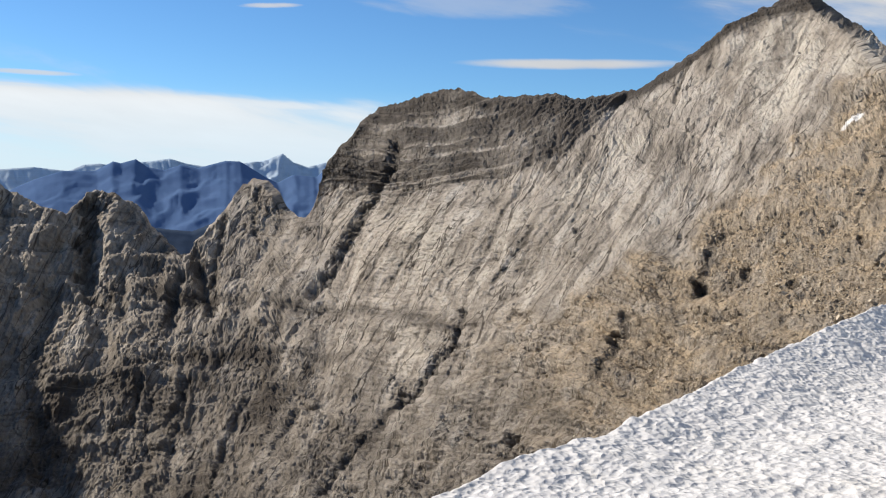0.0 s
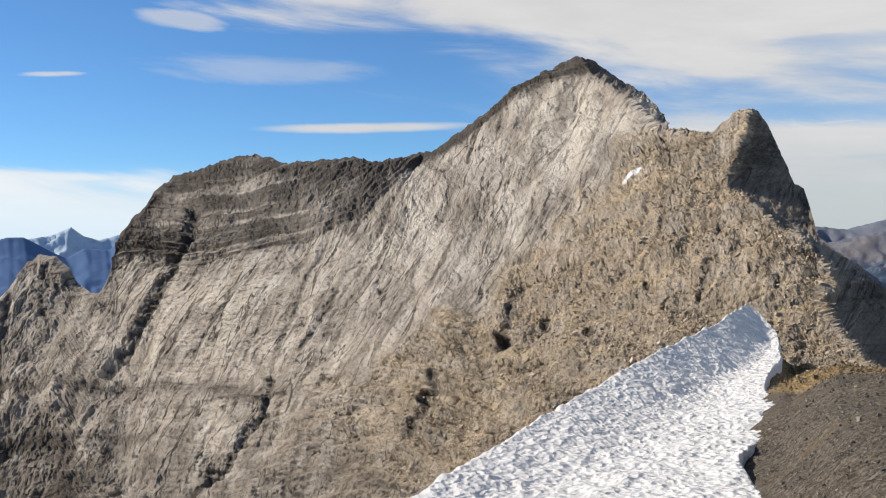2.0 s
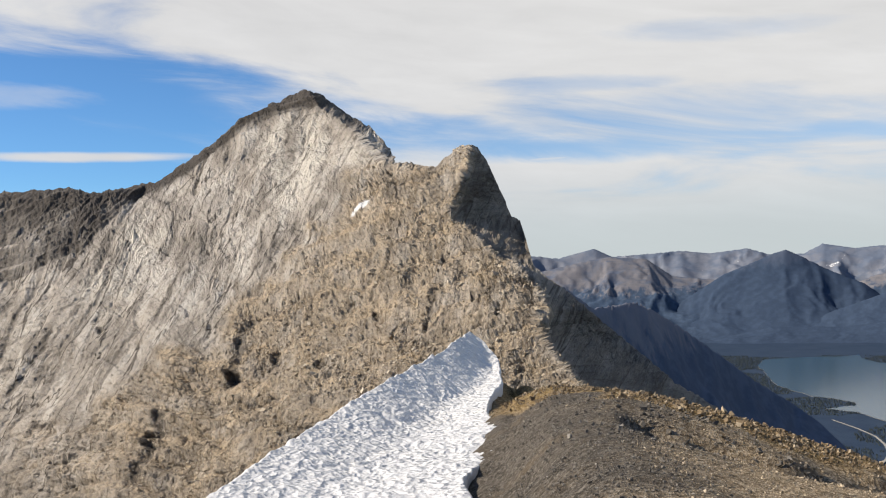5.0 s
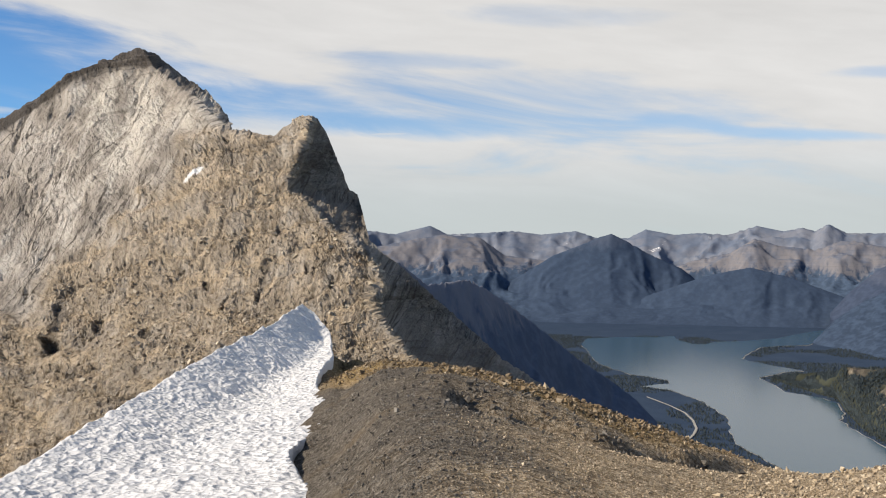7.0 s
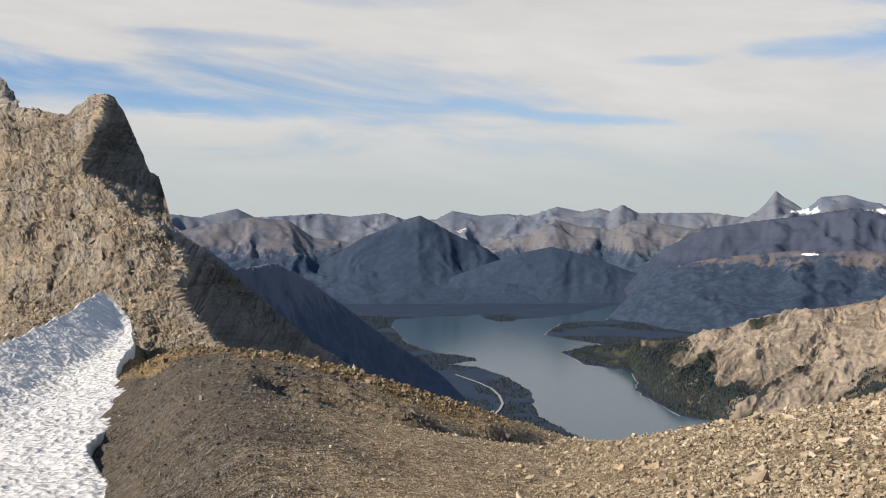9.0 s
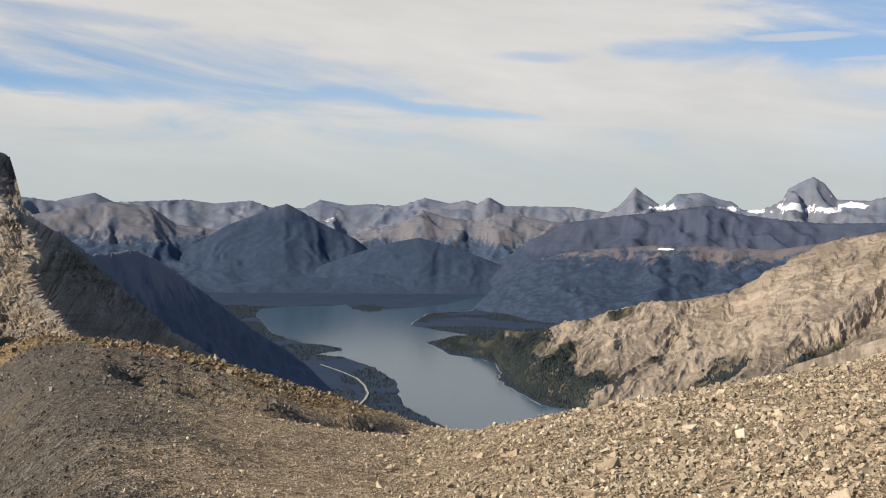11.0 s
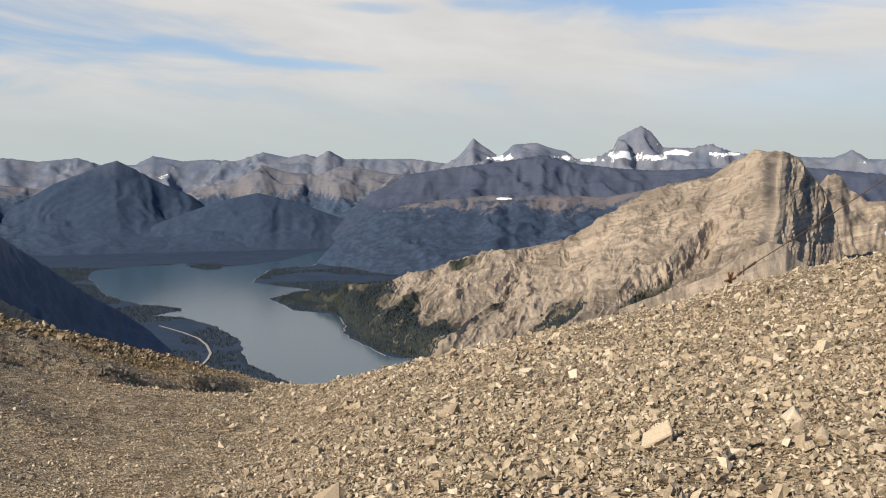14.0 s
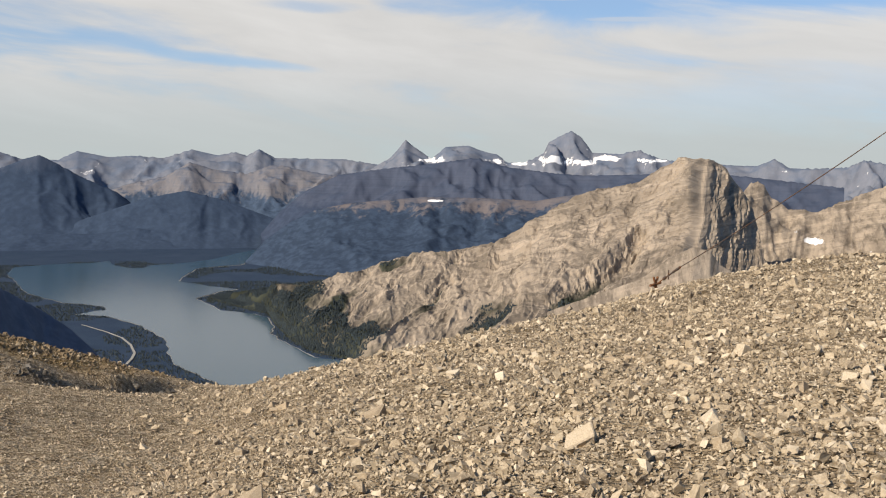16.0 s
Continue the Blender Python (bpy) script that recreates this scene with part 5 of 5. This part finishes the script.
def build_forest():
    pick = np.random.default_rng(23)
    a, r = np.radians(pick.uniform(42, 64, 42000)), np.sqrt(pick.uniform(1350 ** 2, 3300 ** 2, 42000))
    x, y = r * np.sin(a), r * np.cos(a)
    dry = ~in_polygon(x, y, shore_polygon(9, LAKE, 11)) & ~in_polygon(x, y, track_outline(6.0)) & (fbm(x * 0.004, y * 0.004, 301, 3) > -0.12)
    spots = [np.stack([x, y, 0 * x + LAKE], 1)[dry]]
    me = pyramid.data
    co, high = np.zeros(len(me.vertices) * 3), np.zeros(len(me.vertices))
    me.vertices.foreach_get("co", co)
    me.attributes["height"].data.foreach_get("value", high)
    co = co.reshape(-1, 3)
    edge = high + 0.14 * fbm(co[:, 0] * 0.006, co[:, 1] * 0.006, 303, 5)
    ok = np.flatnonzero((edge < 0.07) & (co[:, 2] > LAKE + 1))
    ok = pick.choice(ok, min(9000, len(ok)), replace=False)
    spots.append(co[ok])
    p = np.concatenate(spots)
    n = len(p)
    h, wide = pick.uniform(2.6, 5.5, n), pick.uniform(1.2, 2.2, n)
    ring = np.arange(5) * 2 * math.pi / 5
    turn = pick.uniform(0, 6, (n, 1)) + ring
    rad = wide[:, None] * pick.uniform(0.7, 1.2, (n, 5))
    base = np.stack([p[:, :1] + rad * np.cos(turn), p[:, 1:2] + rad * np.sin(turn), p[:, 2:] + 0 * rad - 0.5], -1)
    tip = p + np.stack([pick.normal(0, 0.3, n), pick.normal(0, 0.3, n), h], 1)
    verts = np.concatenate([base, tip[:, None]], 1).reshape(-1, 3)
    tri = np.array([(k, (k + 1) % 5, 5) for k in range(5)])
    faces = (tri[None] + 6 * np.arange(n)[:, None, None]).reshape(-1, 3)
    me = bpy.data.meshes.new("forest")
    me.from_pydata(verts.tolist(), [], faces.tolist())
    me.materials.append(CONIFER)
    return tagged(new("forest", me), "dark conifer forest round the mountain lake", "trees", kind="stuff")


build_forest()


# ---- guy cable and its anchor on the scree ----
STEEL = plain_material("weathered_cable_steel", (0.10, 0.085, 0.075), 0.6, 0.6, (0.16, 0.07, 0.03))
RUST = plain_material("rusty_iron", (0.22, 0.10, 0.045), 0.9, 0.2, (0.10, 0.05, 0.03))


def part(name, bm, mat, parent, label=""):
    me = bpy.data.meshes.new(name)
    bm.to_mesh(me)
    bm.free()
    me.materials.append(mat)
    ob = new(name, me)
    ob.parent = parent
    if label:
        ob["label"] = label
    return ob


def rod(bm, a, b, radius, sides=8):
    a, b = Vector(a), Vector(b)
    turn = (b - a).to_track_quat("Z", "Y").to_matrix().to_4x4()
    m = Matrix.Translation((a + b) / 2) @ turn
    bmesh.ops.create_cone(bm, cap_ends=True, segments=sides, radius1=radius, radius2=radius, depth=(b - a).length, matrix=m)


def ground_point(az, r):
    z = float(ground_height(np.array([az]), np.array([r]))[0])
    return Vector((r * math.sin(radians(az)), r * math.cos(radians(az)), z))


def build_guy_cable():
    foot = ground_point(80.7, 39.0)
    head = Vector(place(96.0, 4.9, 33.0))
    thing = new("guy_cable")
    tagged(thing, "thin steel guy cable tied to a rusty anchor in scree", "cable")
    up = (head - foot).normalized()
    start = foot + Vector((0, 0, 0.32))
    bm = bmesh.new()
    last = start + up * 1.35
    for i in range(1, 25):
        t = i / 24
        p = (start + up * 1.35).lerp(head, t) - Vector((0, 0, 0.5 * 4 * t * (1 - t) * 0.25))
        rod(bm, last, p, 0.017, 6)
        last = p
    part("cable", bm, STEEL, thing)
    bm = bmesh.new()
    rod(bm, start + up * 0.5, start + up * 1.1, 0.03)
    rod(bm, start + up * 0.45, start + up * 0.6, 0.06)
    rod(bm, start + up * 1.0, start + up * 1.4, 0.05)
    side = up.cross(Vector((0, 0, 1))).normalized()
    rod(bm, start + up * 0.8 + side * 0.05 - Vector((0, 0, 0.18)), start + up * 0.8 + side * 0.05 + Vector((0, 0, 0.18)), 0.025)
    part("turnbuckle", bm, STEEL, thing)
    bm = bmesh.new()
    rod(bm, start - up * 0.05, start + up * 0.5, 0.02)
    part("shackle", bm, RUST, thing)
    for k in (-1, 1):
        bm = bmesh.new()
        rod(bm, foot + side * 0.22 * k - Vector((0, 0, 0.15)), foot - side * 0.12 * k + Vector((0, 0, 0.62)), 0.045, 6)
        part("anchor_bar", bm, RUST, thing)
    bm = bmesh.new()
    rod(bm, foot + side * 0.3 + Vector((0, 0, 0.30)), foot - side * 0.3 + Vector((0, 0, 0.38)), 0.05, 6)
    part("cross_bar", bm, RUST, thing)


build_guy_cable()

# ---- loose stones ----
TAN_STONE = stone_material("tan_limestone_stone", (0.12, 0.091, 0.061), (0.355, 0.288, 0.198), (0.56, 0.48, 0.365))
GREY_STONE = stone_material("grey_brown_stone", (0.046, 0.041, 0.036), (0.105, 0.094, 0.080), (0.25, 0.23, 0.20))
WALL_STONE = stone_material("ledge_limestone_block", (0.16, 0.13, 0.096), (0.34, 0.285, 0.208), (0.54, 0.475, 0.375))
GOLD_STONE = stone_material("ochre_stone", (0.048, 0.034, 0.021), (0.155, 0.108, 0.058), (0.36, 0.30, 0.215))
ROCK_STONE = stone_material("single_limestone_block", (0.17, 0.125, 0.08), (0.38, 0.30, 0.20), (0.62, 0.54, 0.42), False)

CORNERS = np.array([(-1, -1, -1), (1, -1, -1), (1, 1, -1), (-1, 1, -1), (-1, -1, 1), (1, -1, 1), (1, 1, 1), (-1, 1, 1)], float)
SIDES = np.array([(0, 3, 2, 1), (4, 5, 6, 7), (0, 1, 5, 4), (1, 2, 6, 5), (2, 3, 7, 6), (3, 0, 4, 7)])
rng = np.random.default_rng(7)


def stone_shapes(n):
    v = CORNERS[None] * 0.5 * rng.uniform(0.45, 1.1, (n, 8, 1)) + rng.normal(0, 0.12, (n, 8, 3))
    return v * np.stack([np.ones(n), rng.uniform(0.55, 0.95, n), rng.uniform(0.35, 0.75, n)], 1)[:, None]


def scatter(name, label, az, r, size, mat, sink=0.12, base=None):
    """One mesh of many angular stones lying on the ground."""
    n = len(az)
    v = stone_shapes(n) * size[:, None, None]
    spin, tip, tilt = rng.uniform(0, 2 * math.pi, n), rng.normal(0, 0.6, n), rng.normal(0, 0.5, n)
    c, s_ = np.cos(tip)[:, None], np.sin(tip)[:, None]
    x, y, z = v[..., 0], v[..., 1] * c - v[..., 2] * s_, v[..., 1] * s_ + v[..., 2] * c
    c, s_ = np.cos(tilt)[:, None], np.sin(tilt)[:, None]
    x, z = x * c + z * s_, -x * s_ + z * c
    c, s_ = np.cos(spin)[:, None], np.sin(spin)[:, None]
    x, y = x * c - y * s_, x * s_ + y * c
    gz = ground_height(az, r) if base is None else base
    low = z.min(1)
    x = x + (r * np.sin(np.radians(az)))[:, None]
    y = y + (r * np.cos(np.radians(az)))[:, None]
    z = z + (gz - low - sink * size)[:, None]
    pts = np.stack([x, y, z], -1).reshape(-1, 3)
    quads = (SIDES[None] + 8 * np.arange(n)[:, None, None]).reshape(-1)
    me = bpy.data.meshes.new(name)
    me.vertices.add(len(pts))
    me.vertices.foreach_set("co", pts.reshape(-1).astype(np.float32))
    me.loops.add(len(quads))
    me.loops.foreach_set("vertex_index", quads.astype(np.int32))
    me.polygons.add(len(quads) // 4)
    me.polygons.foreach_set("loop_start", np.arange(0, len(quads), 4, dtype=np.int32))
    me.polygons.foreach_set("use_smooth", np.zeros(len(quads) // 4, bool))
    me.update(calc_edges=True)
    me.materials.append(mat)
    return tagged(new(name, me), label, "stones", kind="stuff")


def sector(n, a0, a1, r0, r1):
    return rng.uniform(a0, a1, n), np.sqrt(rng.uniform(r0 * r0, r1 * r1, n))


def sizes(n, mean, spread=0.62, top=4.6):
    return np.minimum(mean * np.exp(rng.normal(0, spread, n)), mean * top)


def scree_stones():
    sets = [(5000, 20, 105, 1.3, 6.2, 0.024), (46000, 29, 96, 6.0, 13.0, 0.021), (46000, 29, 96, 12.5, 24.0, 0.027), (38000, 29, 96, 23, 48, 0.045)]
    groups = {"tan": [], "grey": [], "gold": []}
    for n, a0, a1, r0, r1, mean in sets:
        az, r = sector(n, a0, a1, r0, r1)
        size = sizes(n, mean)
        inside = ((r < EDGE(az) + 5) | (r < 6.2)) & ~((az < 31.5) & (r < 47) & (az < snow_side(r)))
        ochre, gravel = scree_zones(az, r)
        pick = rng.uniform(0, 1, n)
        gold = inside & (pick < ochre)
        grey = inside & ~gold & (pick < gravel)
        tan = inside & ~gold & ~grey
        size = np.where(grey, size * (0.6 + 0.7 * smoothstep(az, 36, 40) * smoothstep(r, 24, 27)), size * (0.45 + 0.55 * smoothstep(az, 46, 68)))
        size = np.where(gold, size * 0.9, size)
        for key, sel in (("tan", tan), ("grey", grey), ("gold", gold)):
            groups[key].append((az[sel], r[sel], size[sel]))
    n = 14000
    az, r = rng.uniform(29.5, 56, n), rng.uniform(30, 58, n)
    ok = (scree_zones(az, r)[0] > rng.uniform(0.2, 0.9, n)) & (r < EDGE(az) + 4)
    groups["gold"].append((az[ok], r[ok], sizes(n, 0.066, 0.5, 3.8)[ok]))
    for key, name, label, mat in (("tan", "scree_stones", "tan angular limestone scree covering the ridge", TAN_STONE), ("grey", "gravel", "grey-brown fine gravel on the slope", GREY_STONE),
                                  ("gold", "ochre_rubble", "ochre broken rubble along the ridge crest", GOLD_STONE)):
        az, r, size = (np.concatenate(x) for x in zip(*groups[key]))
        scatter(name, label, az, r, size, mat)


scree_stones()


def wall_talus():
    """Broken stones lying on the benches of the shoulder and the tower's foot."""
    got = []
    for name in ("rock_wall", "rock_tower"):
        me = wall_meshes[name]
        n = len(me.vertices)
        co, rub = np.zeros(n * 3, np.float32), np.zeros(n, np.float32)
        me.vertices.foreach_get("co", co)
        me.attributes["debris"].data.foreach_get("value", rub)
        co = co.reshape(-1, 3)
        clump = smoothstep(fbm(co[:, 0] * 0.10, co[:, 2] * 0.22, 311, 4), -0.10, 0.25)
        weight = np.clip((rub - 0.25) / 0.5, 0, 1) * (0.12 + 0.88 * clump) * smoothstep(np.hypot(co[:, 0], co[:, 1]), 230, 130)
        got.append(co[rng.uniform(0, 1, n) < weight * 0.20])
    p = np.concatenate(got).astype(float)
    p = p + rng.normal(0, 0.10, p.shape)
    n = len(p)
    scatter("talus_stones", "tan broken limestone blocks on the mountain's ledges", np.degrees(np.arctan2(p[:, 0], p[:, 1])), np.hypot(p[:, 0], p[:, 1]), sizes(n, 0.19, 0.5, 3.4),
            WALL_STONE, 0.35, p[:, 2])


wall_talus()


def single_rocks():
    """The larger blocks that stand out of the scree, each its own object."""
    shapes = []
    for v in stone_shapes(12):
        bm = bmesh.new()
        vs = [bm.verts.new(p) for p in v]
        for q in SIDES:
            bm.faces.new([vs[i] for i in q])
        bmesh.ops.bevel(bm, geom=bm.edges[:], offset=0.05, segments=1, affect="EDGES")
        me = bpy.data.meshes.new("rock")
        bm.to_mesh(me)
        bm.free()
        me.materials.append(ROCK_STONE)
        shapes.append(me)
    az, r = sector(300, 52, 96, 7.5, 21)
    for i in range(300):
        if r[i] > EDGE(az[i]) + 1:
            r[i] *= 0.7
        ob = new("rock", shapes[i % 12])
        size = float(sizes(1, 0.105, 0.40, 2.4)[0])
        p = ground_point(float(az[i]), float(r[i]))
        ob.matrix_world = Matrix.LocRotScale(p + Vector((0, 0, size * 0.12)), Euler((random.gauss(0, 0.3), random.gauss(0, 0.3), random.uniform(0, 6.28))), (size,) * 3)
        ob.parent = ground


single_rocks()
